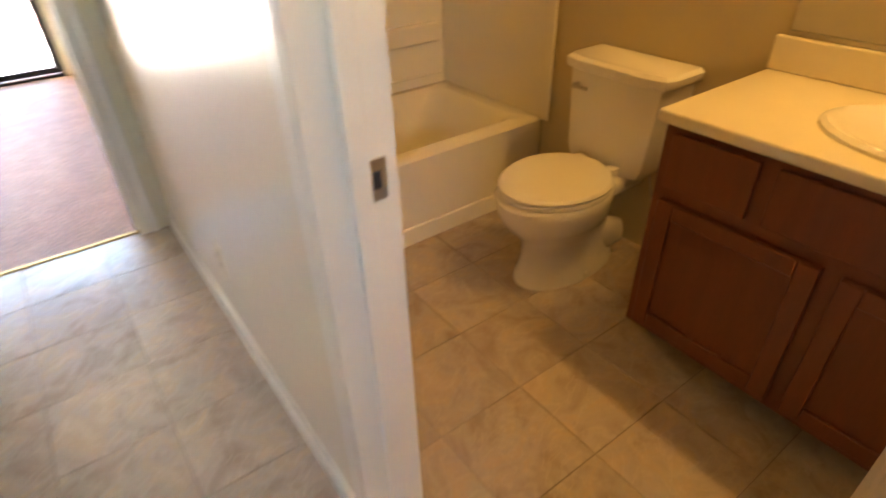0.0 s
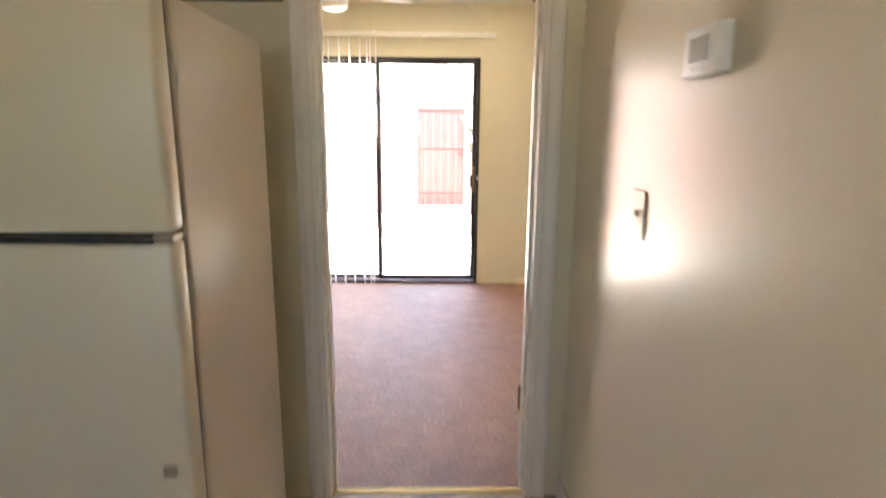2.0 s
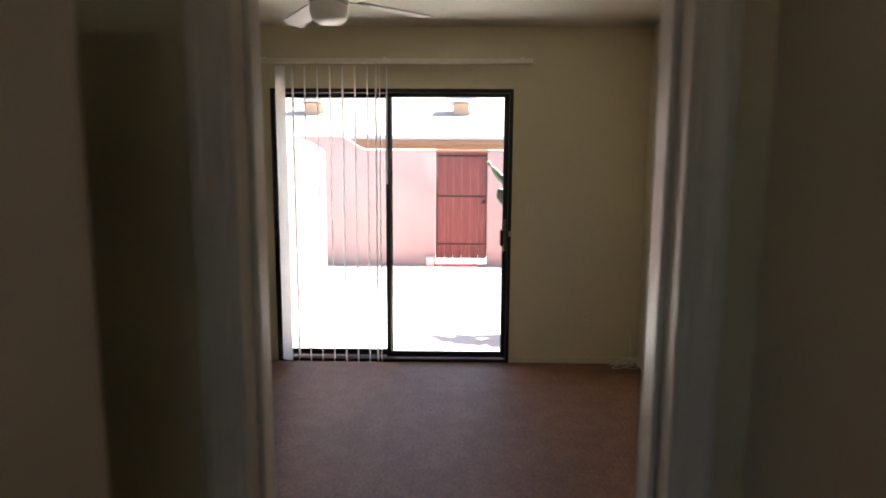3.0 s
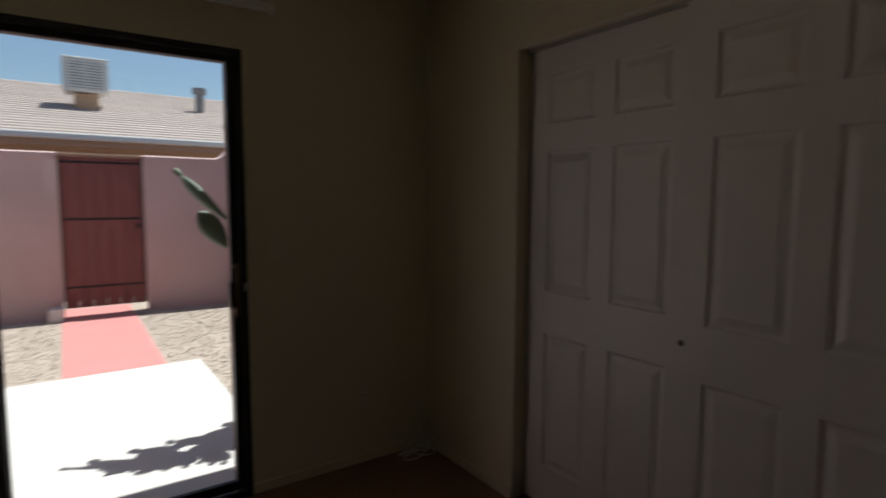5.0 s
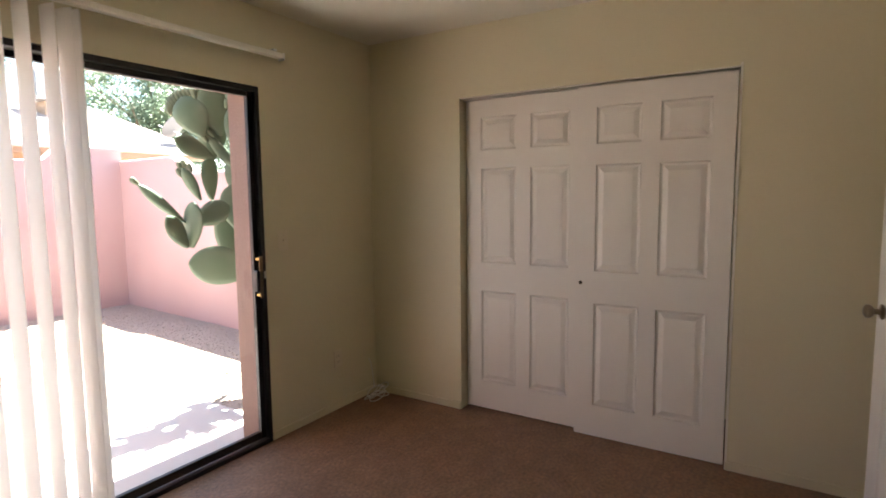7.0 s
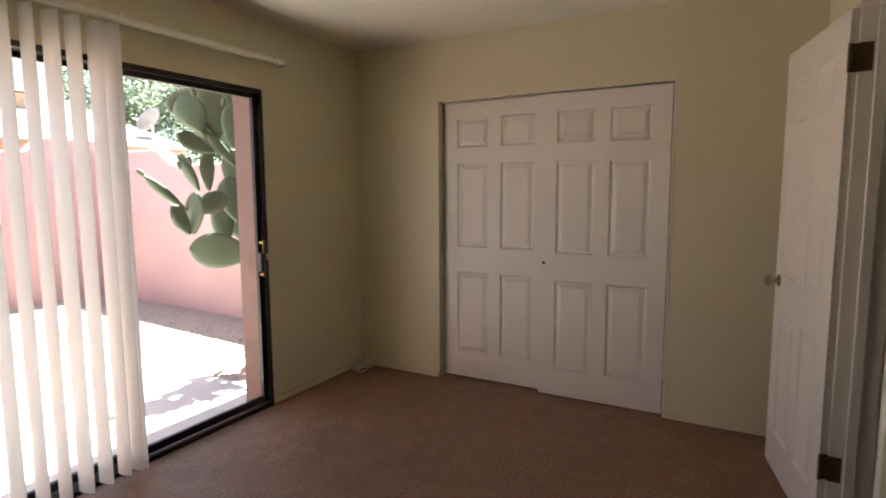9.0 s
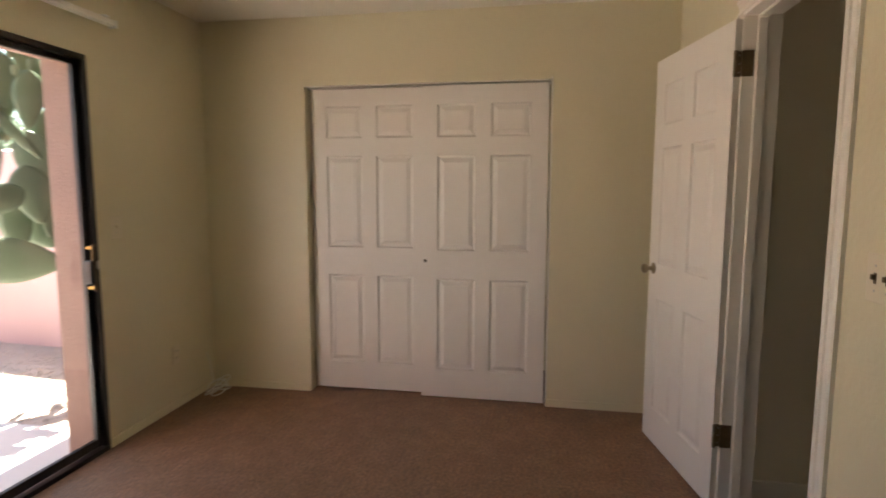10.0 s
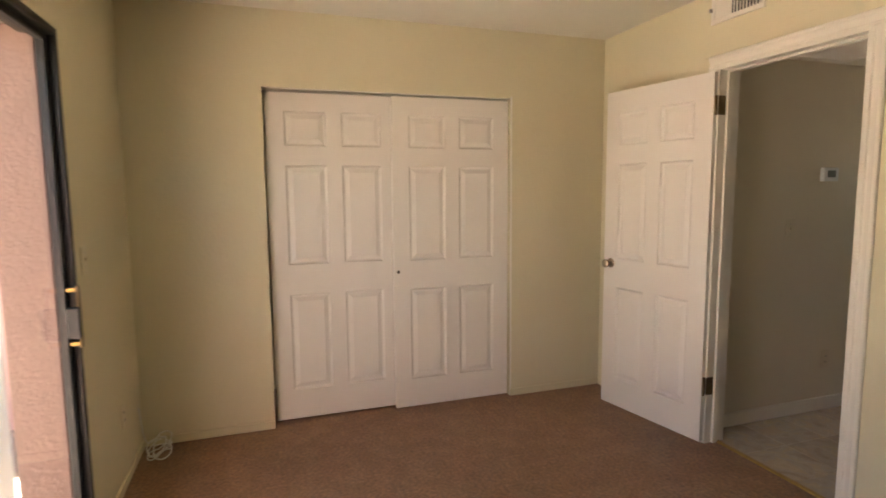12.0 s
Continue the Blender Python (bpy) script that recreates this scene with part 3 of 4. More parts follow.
pts += [(-.06, 2.99, .04), (-.05, YN - .008, .10), (-.06, YN - .006, .22), (-.09, YN - .006, .26)]
sp_.points.add(len(pts) - 1)
for p, q in zip(sp_.points, pts):
    p.co = (*q, 1)
sp_.use_endpoint_u = True
bpy_curve.materials.append(CABLE)
cable_tmp = new("cable_tmp", bpy_curve)
cable_mesh = bpy.data.meshes.new_from_object(cable_tmp)
bpy.data.objects.remove(cable_tmp)
cable = tagged(new("coiled_cable", cable_mesh), "loose coil of thin white cable on the carpet corner", "cable")

# ---- ceiling fan ----
fan = thing("ceiling_fan", (-2.05, 1.86, H), "white ceiling fan with a frosted light, at rest", "ceiling fan")
def ringed(rows, k=28):
    return loft([[(r * math.cos(i * math.tau / k), r * math.sin(i * math.tau / k), z) for i in range(k)] for z, r in rows])
part("canopy", ringed([(0, .075), (-.03, .075), (-.05, .03)]), BLADE, fan, smooth=True)
part("motor_housing", ringed([(-.05, .03), (-.06, .08), (-.09, .102), (-.17, .102), (-.19, .098)]), BLADE, fan, smooth=True)
part("light_collar", ringed([(-.19, .101), (-.205, .103), (-.215, .101)]), METAL, fan, smooth=True)
part("light_bowl", ringed([(-.215, .098), (-.25, .097), (-.28, .088), (-.297, .064), (-.304, .03)]), FROST, fan, "frosted white glass bowl", True)
for k in range(4):
    a = 34 + k * 90
    b = prism([(.17, -.042), (.54, -.062), (.575, -.055), (.588, -.03), (.588, .03), (.575, .055), (.54, .062), (.17, .042)], 'z', -.004, .004)
    bo = part("blade", b, BLADE, fan)
    bo.matrix_basis = pose(0, 0, -.175, 0, 0, a) @ pose(0, 0, 0, 11, 0, 0)
    part("blade_arm", box(.09, .22, -.02, .02, -.009, -.0042, .002, 1), METAL, bo)

# ---- return air grille in the hall ceiling ----
hl = thing("ceiling_grille", (-1.27, -.73, HH), "white metal return air grille in the hall ceiling", "vent")
for b in ((-.31, .31, .22, .26, -.012, 0), (-.31, .31, -.26, -.22, -.012, 0), (-.31, -.27, -.22, .22, -.0118, 0), (.27, .31, -.22, .22, -.0118, 0)):
    part("frame_bar", box(*b, .003, 1), TRIM, hl)
part("duct", box(-.27, .27, -.22, .22, -.002, -.0005), LOUV, hl)
for k in range(22):
    part("slat", box(-.27, .27, -.215 + k * .02, -.203 + k * .02, -.010, -.003), TRIM, hl)

# ---- refrigerator ----
FX0, FX1, FY0, FY1, FH = -2.60, -1.888, -.975, -.335, 1.626
fridge = thing("refrigerator", (-2.24, -.65, 0), "cream top-freezer refrigerator standing beside the hall doorway", "refrigerator")
part("cabinet", inside(fridge, box(FX0, FX1, FY0 + .075, FY1, .05, FH, .008, 2)), FRSIDE_SHADED, fridge)
gapz = 1.172
for nm, z0, z1 in (("fridge_door", .075, gapz - .008), ("freezer_door", gapz + .008, FH + .002)):
    d = part(nm, inside(fridge, box(FX0, FX1 + .002, FY0, FY0 + .062, z0, z1, .012, 3)), FRIDGE, fridge, smooth=True)
    part("gasket", inside(fridge, box(FX0 + .01, FX1 - .006, FY0 + .062, FY0 + .075, z0 + .01, z1 - .01)), GASKET, d)
    hz0, hz1 = (z1 - .001, z1 + .006) if nm == "fridge_door" else (z0 - .006, z0 + .001)
    part("handle_recess", inside(fridge, box(FX0 + .03, FX1 - .035, FY0 - .0015, FY0 + .01, hz0, hz1)), GASKET, d)
part("hinge_cover", inside(fridge, box(FX1 - .05, FX1 + .003, FY0 + .006, FY0 + .05, gapz - .007, gapz + .007, .002, 1)), METAL, fridge)
part("badge", inside(fridge, box(FX1 - .058, FX1 - .030, FY0 - .003, FY0 + .001, .672, .697, .001, 1)), METAL, fridge, "small grey metal badge")
part("toe_grille", inside(fridge, box(FX0 + .02, FX1 - .02, FY0 + .05, FY0 + .09, .012, .075)), GASKET, fridge)
for x in (FX0 + .06, FX1 - .06):
    for y in (FY0 + .12, FY1 - .06):
        part("foot", inside(fridge, cyl((x, y, 0), (x, y, .05), .02, .02, 10)), GASKET, fridge)

cab = thing("wall_cabinet", (-2.24, -.29, 1.78), "dark wooden wall cabinet above the refrigerator", "cabinet")
part("body", inside(cab, box(-2.62, -1.87, -.42, -.121, 1.78, HH - .002, .002, 1)), WALNUT, cab)
for x0, x1 in ((-2.61, -2.25), (-2.24, -1.88)):
    part("door", inside(cab, box(x0, x1, -.44, -.42, 1.79, HH - .01, .004, 1)), WALNUT, cab)

# ---- bathroom ----
tub = thing("bathtub", (-.06, -.6, 0), "cream alcove bathtub with a plain apron", "bathtub")
TY0, TY1, TZ = -.965, -.212, .395
part("apron", inside(tub, box(BX0 + .002, BX1 - .002, TY0, TY0 + .045, .05, TZ - .02, .006, 2)), TUBM, tub)
part("apron_foot", inside(tub, box(BX0 + .002, BX1 - .002, TY0 - .012, TY0 + .04, 0, .085, .006, 2)), TUBM, tub)
def tub_ring(x0, x1, y0, y1, z, r):
    c = arc(x1 - r, y1 - r, r, 0, 90) + arc(x0 + r, y1 - r, r, 90, 180) + arc(x0 + r, y0 + r, r, 180, 270) + arc(x1 - r, y0 + r, r, 270, 360)
    return [(x, y, z) for x, y in c]
X0, X1 = BX0 + .003, BX1 - .003
part("basin", inside(tub, loft([tub_ring(X0, X1, TY0 - .002, TY1, TZ - .045, .008), tub_ring(X0, X1, TY0 - .002, TY1, TZ - .01, .012), tub_ring(X0 + .012, X1 - .012, TY0 + .010, TY1 - .012, TZ, .02),
                                tub_ring(X0 + .07, X1 - .09, TY0 + .075, TY1 - .05, TZ, .09), tub_ring(X0 + .085, X1 - .11, TY0 + .09, TY1 - .065, TZ - .02, .10),
                                tub_ring(X0 + .12, X1 - .28, TY0 + .13, TY1 - .10, .09, .13), tub_ring(X0 + .18, X1 - .34, TY0 + .19, TY1 - .16, .07, .10)], cap0=False)), TUBM, tub, smooth=True)
sur = thing("tub_surround", (-.06, -.3, TZ), "cream moulded tub surround with soap ledges", "tub surround")
part("back_panel", inside(sur, box(BX0 + .02, BX1 - .02, -.228, -.212, TZ, 1.9, .003, 1)), TUBM, sur)
part("side_panel", inside(sur, box(BX1 - .018, BX1 - .001, -.98, -.212, TZ, 1.9, .003, 1)), TUBM, sur)
part("side_panel", inside(sur, box(BX0 + .001, BX0 + .018, -.98, -.212, TZ, 1.9, .003, 1)), TUBM, sur)
part("edge_strip", inside(sur, box(BX1 - .030, BX1 - .018, -1.02, -.965, TZ, 1.9, .004, 1)), TUBM, sur)
part("soap_ledge", inside(sur, box(.19, .585, -.262, -.228, .62, .72, .012, 2)), TUBM, sur)
part("ledge_band", inside(sur, box(BX0 + .03, BX1 - .03, -.238, -.228, .445, .460, .004, 1)), TUBM, sur)
gb = part("grab_knob", inside(sur, cyl((.17, -.275, .68), (.17, -.228, .68), .022, .016, 16)), METAL, sur, smooth=True)

toilet = thing("toilet", pose(BX1, -1.47, 0, 0, 0, 90), "cream two-piece toilet with the lid closed", "toilet")
# local: -y is the wall, +x to the side, +y out; turned so that the bowl looks away from the wall
def egg(cy, ry_back, ry_front, rx, z, k=32, dx=0):
    out = []
    for i in range(k):
        a = i * math.tau / k
        s, c = math.sin(a), math.cos(a)
        out.append((dx + rx * c, cy + (ry_front if s > 0 else ry_back) * s, z))
    return out
part("base", loft([egg(.36, .27, .235, .134, 0), egg(.36, .27, .232, .132, .025), egg(.36, .25, .215, .122, .05), egg(.36, .24, .205, .114, .11), egg(.365, .23, .203, .114, .17), egg(.385, .225, .21, .124, .215), egg(.41, .23, .232, .158, .26), egg(.425, .235, .25, .180, .31), egg(.43, .235, .257, .186, .35), egg(.43, .235, .259, .187, .380), egg(.43, .23, .252, .182, .388)]), PORC, toilet, smooth=True)
for sx in (-1, 1):
    part("trapway", loft([[(sx * (.068 + .032 * math.cos(q)), y + .012 * math.cos(q), z + h * math.sin(q)) for q in [k * math.tau / 14 for k in range(14)]]
                          for y, z, h in ((.10, .10, .055), (.16, .11, .075), (.22, .13, .080), (.28, .17, .070), (.33, .20, .05), (.37, .21, .02))]), PORC, toilet, smooth=True)
part("deck", box(-.12, .12, .05, .28, .31, .388, .03, 3), PORC, toilet, smooth=True)
part("seat", loft([egg(.43, .20, 0.237, .188, .390), egg(.43, .20, 0.240, .190, .398), egg(.43, .20, 0.237, .187, .407)]), PORC, toilet, smooth=True)
part("lid", loft([egg(.43, .205, 0.237, .187, .411), egg(.43, .205, 0.241, .191, .420), egg(.43, .20, 0.230, .180, .430), egg(.43, .15, .18, .12, .434)]), PORC, toilet, smooth=True)
for x in (-.075, .075):
    part("hinge_cap", box(x - .022, x + .022, .205, .245, .388, .425, .008, 2), PORC, toilet, smooth=True)
part("tank", loft([[(sx * a, y, z) for sx, y in ((-1, .015), (1, .015), (1, .15), (.94, .19), (.6, .205), (-.6, .205), (-.94, .19), (-1, .15))] for a, z in ((.165, .388), (.185, .43), (.205, .70), (.208, .735))]), PORC, toilet, smooth=True)
part("tank_lid", loft([[(sx * a, y * b, z) for sx, y in ((-1, .008), (1, .008), (1, .16), (.95, .20), (.6, .218), (-.6, .218), (-.95, .20), (-1, .16))] for a, b, z in ((.220, 1, .735), (.226, 1.02, .745), (.226, 1.02, .768), (.212, .97, .780))]), PORC, toilet, smooth=True)
fl = part("flush_lever", cyl((.15, .195, .675), (.15, .222, .675), .012, .012, 12), METAL, toilet)
part("lever_arm", box(.09, .16, .218, .228, .668, .682, .003, 1), METAL, fl)
for x in (-.118, .118):
    part("bolt_cap", ball((x, .36, .02), (.018, .018, .02), 2), PORC, toilet, smooth=True)
part("supply_valve", cyl((-.20, .0, .17), (-.20, .07, .17), .012, .012, 10), METAL, toilet)
part("supply_hose", cyl((-.20, .06, .17), (-.15, .10, .40), .005, .005, 8), METAL, toilet)

VY0, VY1, VX0 = -3.05, -1.905, .135
vanity = thing("vanity_cabinet", (.39, -2.48, 0), "dark cherry bathroom vanity cabinet with framed doors", "vanity cabinet")
part("carcass", inside(vanity, box(VX0 + .02, BX1 - .001, VY0, VY1, .10, .79)), CHERRY, vanity)
part("face_frame", inside(vanity, box(VX0, VX0 + .02, VY0, VY1, .10, .79, .001, 1)), CHERRY, vanity)
part("toe_kick", inside(vanity, box(VX0 + .14, BX1 - .05, VY0, VY1 - .004, 0, .10)), KICK, vanity)
def shaker(x, y0, y1, z0, z1, nm):
    d = part(nm, inside(vanity, box(x - .010, x, y0, y1, z0, z1, .002, 1)), CHERRY, vanity)
    f = .05
    for b in ((y0, y0 + f, z0, z1), (y1 - f, y1, z0, z1), (y0 + f, y1 - f, z0, z0 + f), (y0 + f, y1 - f, z1 - f, z1)):
        part("door_frame", inside(vanity, box(x - .020, x - .010, *b, .003, 1)), CHERRY, d)
shaker(VX0, -2.37, -1.935, .13, .57, "door")
shaker(VX0, -2.86, -2.41, .13, .57, "door")
for y0, y1 in ((-2.17, -1.935), (-2.86, -2.21)):
    part("drawer_front", inside(vanity, box(VX0 - .016, VX0, y0, y1, .61, .765, .005, 2)), CHERRY, vanity)
top = thing("bathroom_countertop", (.39, -2.48, .79), "cream laminate vanity top with backsplash", "countertop")
part("counter", inside(top, box(VX0 - .035, BX1 - .001, VY0, VY1 + .015, .79, .825, .008, 3)), LAMIN, top, smooth=True)
part("backsplash", inside(top, box(BX1 - .022, BX1 - .001, VY0, VY1 + .015, .825, .925, .006, 2)), LAMIN, top)
sink = thing("wash_basin", (.37, -2.44, .825), "cream oval drop-in wash basin", "sink")
def oval(r, z, k=36):
    return [(.185 * r * math.cos(i * math.tau / k), .25 * r * math.sin(i * math.tau / k), z) for i in range(k)]
part("rim", loft([oval(1.06, .0), oval(1.06, .008), oval(1.0, .016), oval(.90, .012), oval(.80, .004), oval(.3, .002)], cap0=False), PORC, sink, smooth=True)
part("drain", cyl((0, 0, .002), (0, 0, .005), .022, .022, 16), METAL, sink)
mirror = thing("bath_mirror", (BX1, -2.4, .94), "frameless wall mirror above the vanity", "mirror")
part("glass", inside(mirror, box(BX1 - .008, BX1 - .002, -3.0, -1.92, .94, 1.85, .002, 1)), MIRROR, mirror)
part("bottom_channel", inside(mirror, box(BX1 - .012, BX1 - .001, -3.0, -1.92, .928, .94)), METAL, mirror)
vanity_light = thing("vanity_light", (.475, -2.42, 2.4), "warm three-lamp light bar on the ceiling above the vanity", "ceiling light")
part("back_plate", box(-.05, .05, -.30, .30, -.028, -.001, .006, 2), METAL, vanity_light)
for y in (-.2, 0, .2):
    hold = part("lamp_holder", cyl((0, y, -.028), (0, y, -.075), .045, .062, 20), METAL, vanity_light, smooth=True)
    part("lens", cyl((0, y, -.0752), (0, y, -.105), .052, .040, 24), BULB, hold)
bath_leaf = thing("bathroom_door", pose(-.072, -2.640, .012, 0, 0, 189), "cream six-panel bathroom door standing open", "door")
six_panel(bath_leaf, .70, 2.02, .035)

# ---- patio and yard ----
G = -.06
ground = setting("ground", box(-400, 400, -200, 900, -.40, G), GRAVEL, "sunlit tan desert gravel yard", "ground")
setting("patio_slab", box(-3.22, -.70, YN + .22, 5.66, -.2, G + .012, .006, 1), SLAB, "pale concrete patio slab", "patio")
setting("red_walk", box(-1.72, -.97, 5.662, 8.9, -.2, G + .010, .004, 1), REDWALK, "red painted concrete walk to the gate", "path")

def curved_wall(name, p0, p1, profile, thick, label, cap=True):
    """A garden wall from p0 to p1; profile: (part of the length, height) with smooth rises."""
    p0, p1 = Vector((*p0, 0)), Vector((*p1, 0))
    d = p1 - p0
    L = d.length
    nrm = Vector((-d.y, d.x, 0)).normalized() * thick
    m4 = Matrix.Translation(p0) @ Matrix.Rotation(math.atan2(d.y, d.x), 4, 'Z')
    o = thing(name, m4, label, "garden wall", kind="structure")
    outline = [(0, -.2)] + [(u * L, h) for u, h in profile] + [(L, -.2)]
    part("wall_body", prism([(u, v) for u, v in outline], 'y', 0, thick), STUCCO, o)
    rings = []
    for u, h in profile:
        rings.append([(u * L, y, h + z) for y, z in ((-.012, -.03), (-.010, .012), (thick * .3, .03), (thick * .7, .03), (thick + .010, .012), (thick + .012, -.03))])
    part("coping", loft(rings), STUCCO, o, smooth=True)
    return o

def rise(u0, u1, h0, h1, n=8):
    return [(u0 + (u1 - u0) * i / n, h0 + (h1 - h0) * (.5 - .5 * math.cos(math.pi * i / n))) for i in range(n + 1)]

WY = 8.30
curved_wall("garden_wall_west_part", (-4.6, WY), (-1.69, WY), [(0, 2.10)] + rise(.44, .60, 2.10, 1.88) + [(1, 1.88)], .18, "pink stucco garden wall with a curved step")
curved_wall("garden_wall_east_part", (-.80, WY), (1.05, WY), [(0, 1.88)] + rise(.46, .62, 1.88, 2.08) + [(1, 2.08)], .18, "pink stucco garden wall with a curved step")
curved_wall("garden_wall_side", (1.03, WY), (.64, 3.32), [(0, 1.91), (.20, 1.91)] + rise(.265, .365, 1.91, 1.70) + [(1, 1.70)], .18, "pink stucco side wall of the yard")
curved_wall("garden_wall_left", (-3.45, 3.35), (-3.42, 6.9), [(0, 1.66)] + rise(.50, .58, 1.66, 1.86) + [(.8, 1.86), (1, 1.80)], -.18, "sunlit pink stucco wall beside the patio")

gate = thing("garden_gate", (-1.245, WY + .05, 0), "dark red wooden plank gate with black iron straps", "gate")
n_b = 6
for i in range(n_b):
    x0 = -1.675 + i * .1435
    part("board", inside(gate, box(x0, x0 + .139, WY + .05, WY + .075, .05, 1.86, .003, 1)), GATEM, gate)
for z in (.30, 1.12, 1.80):
    part("iron_strap", inside(gate, box(-1.675, -.82, WY + .043, WY + .050, z - .012, z + .012, .002, 1)), IRON, gate)
for x in (-1.675, -.829):
    part("edge_iron", inside(gate, box(x - .004, x + .012, WY + .040, WY + .050, .05, 1.86, .001, 1)), IRON, gate)
part("latch", inside(gate, box(-.90, -.85, WY + .025, WY + .043, 1.0, 1.06, .004, 1)), IRON, gate)
lintel = tagged(part("gate_lintel", box(-1.70, -.79, WY + .02, WY + .16, 1.87, 1.90, .004, 1), FASCIA), "thin brown wooden lintel above the gate", "lintel")
block = tagged(part("concrete_block", box(-1.84, -1.70, 8.08, 8.24, G, .10, .01, 2), SLAB), "pale concrete block at the gate post", "block")

# neighbour's house
house = thing("neighbour_house", (-1, 14, 0), "low tan stucco house with a shallow shingled roof", "house")
EX0, EX1, EY0, RY, EZ, RZ = -16.0, 3.65, 10.0, 15.6, 2.26, 3.86
part("wall", inside(house, box(EX0 + .5, EX1 - .5, EY0 + .5, 20.8, -.2, EZ - .02)), HOUSEW, house)
roof = part("roof", inside(house, loft([[(EX0, EY0, EZ), (EX1, EY0, EZ), (EX1, 21.2, EZ), (EX0, 21.2, EZ)], [(EX0 + 4, RY, RZ), (EX1, RY, RZ), (EX1, RY + .05, RZ), (EX0 + 4, RY + .05, RZ)]])), SHINGLE, house)
part("fascia", inside(house, box(EX0, EX1, EY0 - .02, EY0, EZ - .16, EZ + .03, .004, 1)), FASCIA, house)
part("gutter", inside(house, box(EX0, EX1, EY0 - .12, EY0 - .02, EZ - .07, EZ + .02, .02, 2)), GALV, house, "pale painted gutter")
slope = math.atan2(RZ - EZ, RY - EY0)
rows_n = 26
for i in range(rows_n):
    u0 = i / rows_n
    y0, z0 = EY0 + (RY - EY0) * u0, EZ + (RZ - EZ) * u0
    ln = (RY - EY0) / rows_n * 1.06
    x0, x1 = EX0 + 4 * u0, EX1 + .02
    b = prism([(y0 - .01, z0 + .014), (y0 + ln, z0 + ln * math.tan(slope) + .004), (y0 + ln, z0 + ln * math.tan(slope) - .01), (y0 - .01, z0 - .004)], 'x', x0, x1)
    part("shingle_course", inside(house, b), SHINGLE, roof)
part("vent_pipe", inside(house, cyl((.85, 13.2, 3.0), (.85, 13.2, 3.62), .09, .09, 12)), LOUV, house)
part("pipe_cap", inside(house, cyl((.85, 13.2, 3.56), (.85, 13.2, 3.68), .14, .14, 12)), LOUV, house)

def cooler(x, y):
    z = EZ + (y - EY0) * math.tan(slope)
    o = thing("rooftop_cooler", pose(x, y, z) @ Matrix.Diagonal((.78, .78, .82, 1)), "grey boxy evaporative cooler on the roof", "rooftop cooler", "rooftop coolers")
    part("curb", box(-.24, .24, -.24, .24, -.1, .28, .01, 1), HOUSEW, o)
    part("cabinet", box(-.42, .42, -.40, .40, .30, .98, .02, 2), GALV, o)
    part("lid", box(-.45, .45, -.43, .43, .98, 1.02, .008, 1), GALV, o)
    for rz in (0, 90, 180, 270):
        lp = part("louvre_panel", box(-.33, .33, -.424, -.405, .37, .92), LOUV, o)
        lp.rotation_euler = (0, 0, radians(rz))
        if rz in (90, 270):
            lp.location = (.015 if rz == 90 else -.015, 0, 0)
        for k in range(9):
            part("slat", box(-.33, .33, -.432, -.424, .39 + k * .06, .42 + k * .06), GALV, lp)
        part("mullion", box(-.012, .012, -.436, -.424, .37, .92), GALV, lp)
    return o
cooler(-1.2, 12.6)
cooler(-4.8, 12.6)
cooler(2.15, 12.8)

dish = thing("satellite_dish", (3.27, 10.43, 2.37), "grey satellite dish on the neighbouring roof", "satellite dish")
part("mast", cyl((0, 0, -.3), (0, 0, .30), .025, .025, 10), GALV, dish)
part("reflector", ringed([(.0, .04), (.015, .15), (.05, .26), (.055, .265), (.025, .16), (.008, .04)], 24), LOUV, dish, smooth=True).matrix_basis = pose(0, .05, .38, -52, 0, 20)
part("feed_arm", cyl((0, .05, .30), (-.12, .42, .44), .012, .012, 8), GALV, dish)

# ---- prickly pear ----
cactus = thing("prickly_pear", (-.24, 4.05, G), "tall prickly pear cactus with broad green pads", "cactus")
def pad(x, y, z, w, h, rz, tilt, roll=0, buds=0, seed=0, t=.045):
    """A pad: base at the place given, growing along its own z; rz turns its face, roll leans it sideways, tilt leans it off its face."""
    rings = []
    for i in range(13):
        u = .5 - .5 * math.cos(math.pi * i / 12)
        s = max(.04, math.sin(math.pi * min(1, u * .965 + .035)) ** .62) * (0.60 + .5 * u)
        th = t * (0.35 + .65 * math.sin(math.pi * min(1, u * .9 + .08)) ** .6)
        rings.append([(w / 2 * s * math.cos(a), th / 2 * math.sin(a) + .012 * math.sin(u * 3 + seed), h * (u * .98 + .02 * math.sin(u * math.pi))) for a in [j * math.tau / 16 for j in range(16)]])
    p = part("pad", loft(rings), CACT, cactus, smooth=True)
    m4 = pose(x, y, z, 0, 0, rz) @ pose(0, 0, 0, tilt, roll, 0)
    p.matrix_basis = cactus.matrix_basis.inverted() @ m4
    for k in range(buds):
        a = (k + .5) / buds * 2.6 - 1.3
        bx_, bz_ = w / 2 * .98 * math.sin(a), h * .62 + h * .40 * math.cos(a)
        part("bud", loft([[(bx_ + r * math.cos(q), r * math.sin(q), bz_ + d) for q in [j * math.tau / 8 for j in range(8)]] for d, r in ((-.02, .010), (.005, .018), (.03, .020), (.045, .014))]), FRUIT, p, smooth=True)
    return p
trunk = part("trunk", inside(cactus, loft([[(-.01 + .10 * k * math.cos(a), 3.88 + .09 * k * math.sin(a), z) for a in [j * math.tau / 12 for j in range(12)]] for z, k in ((G, 1.3), (.2, 1.0), (.5, .9), (.75, .5))])), CTRUNK, cactus, smooth=True)
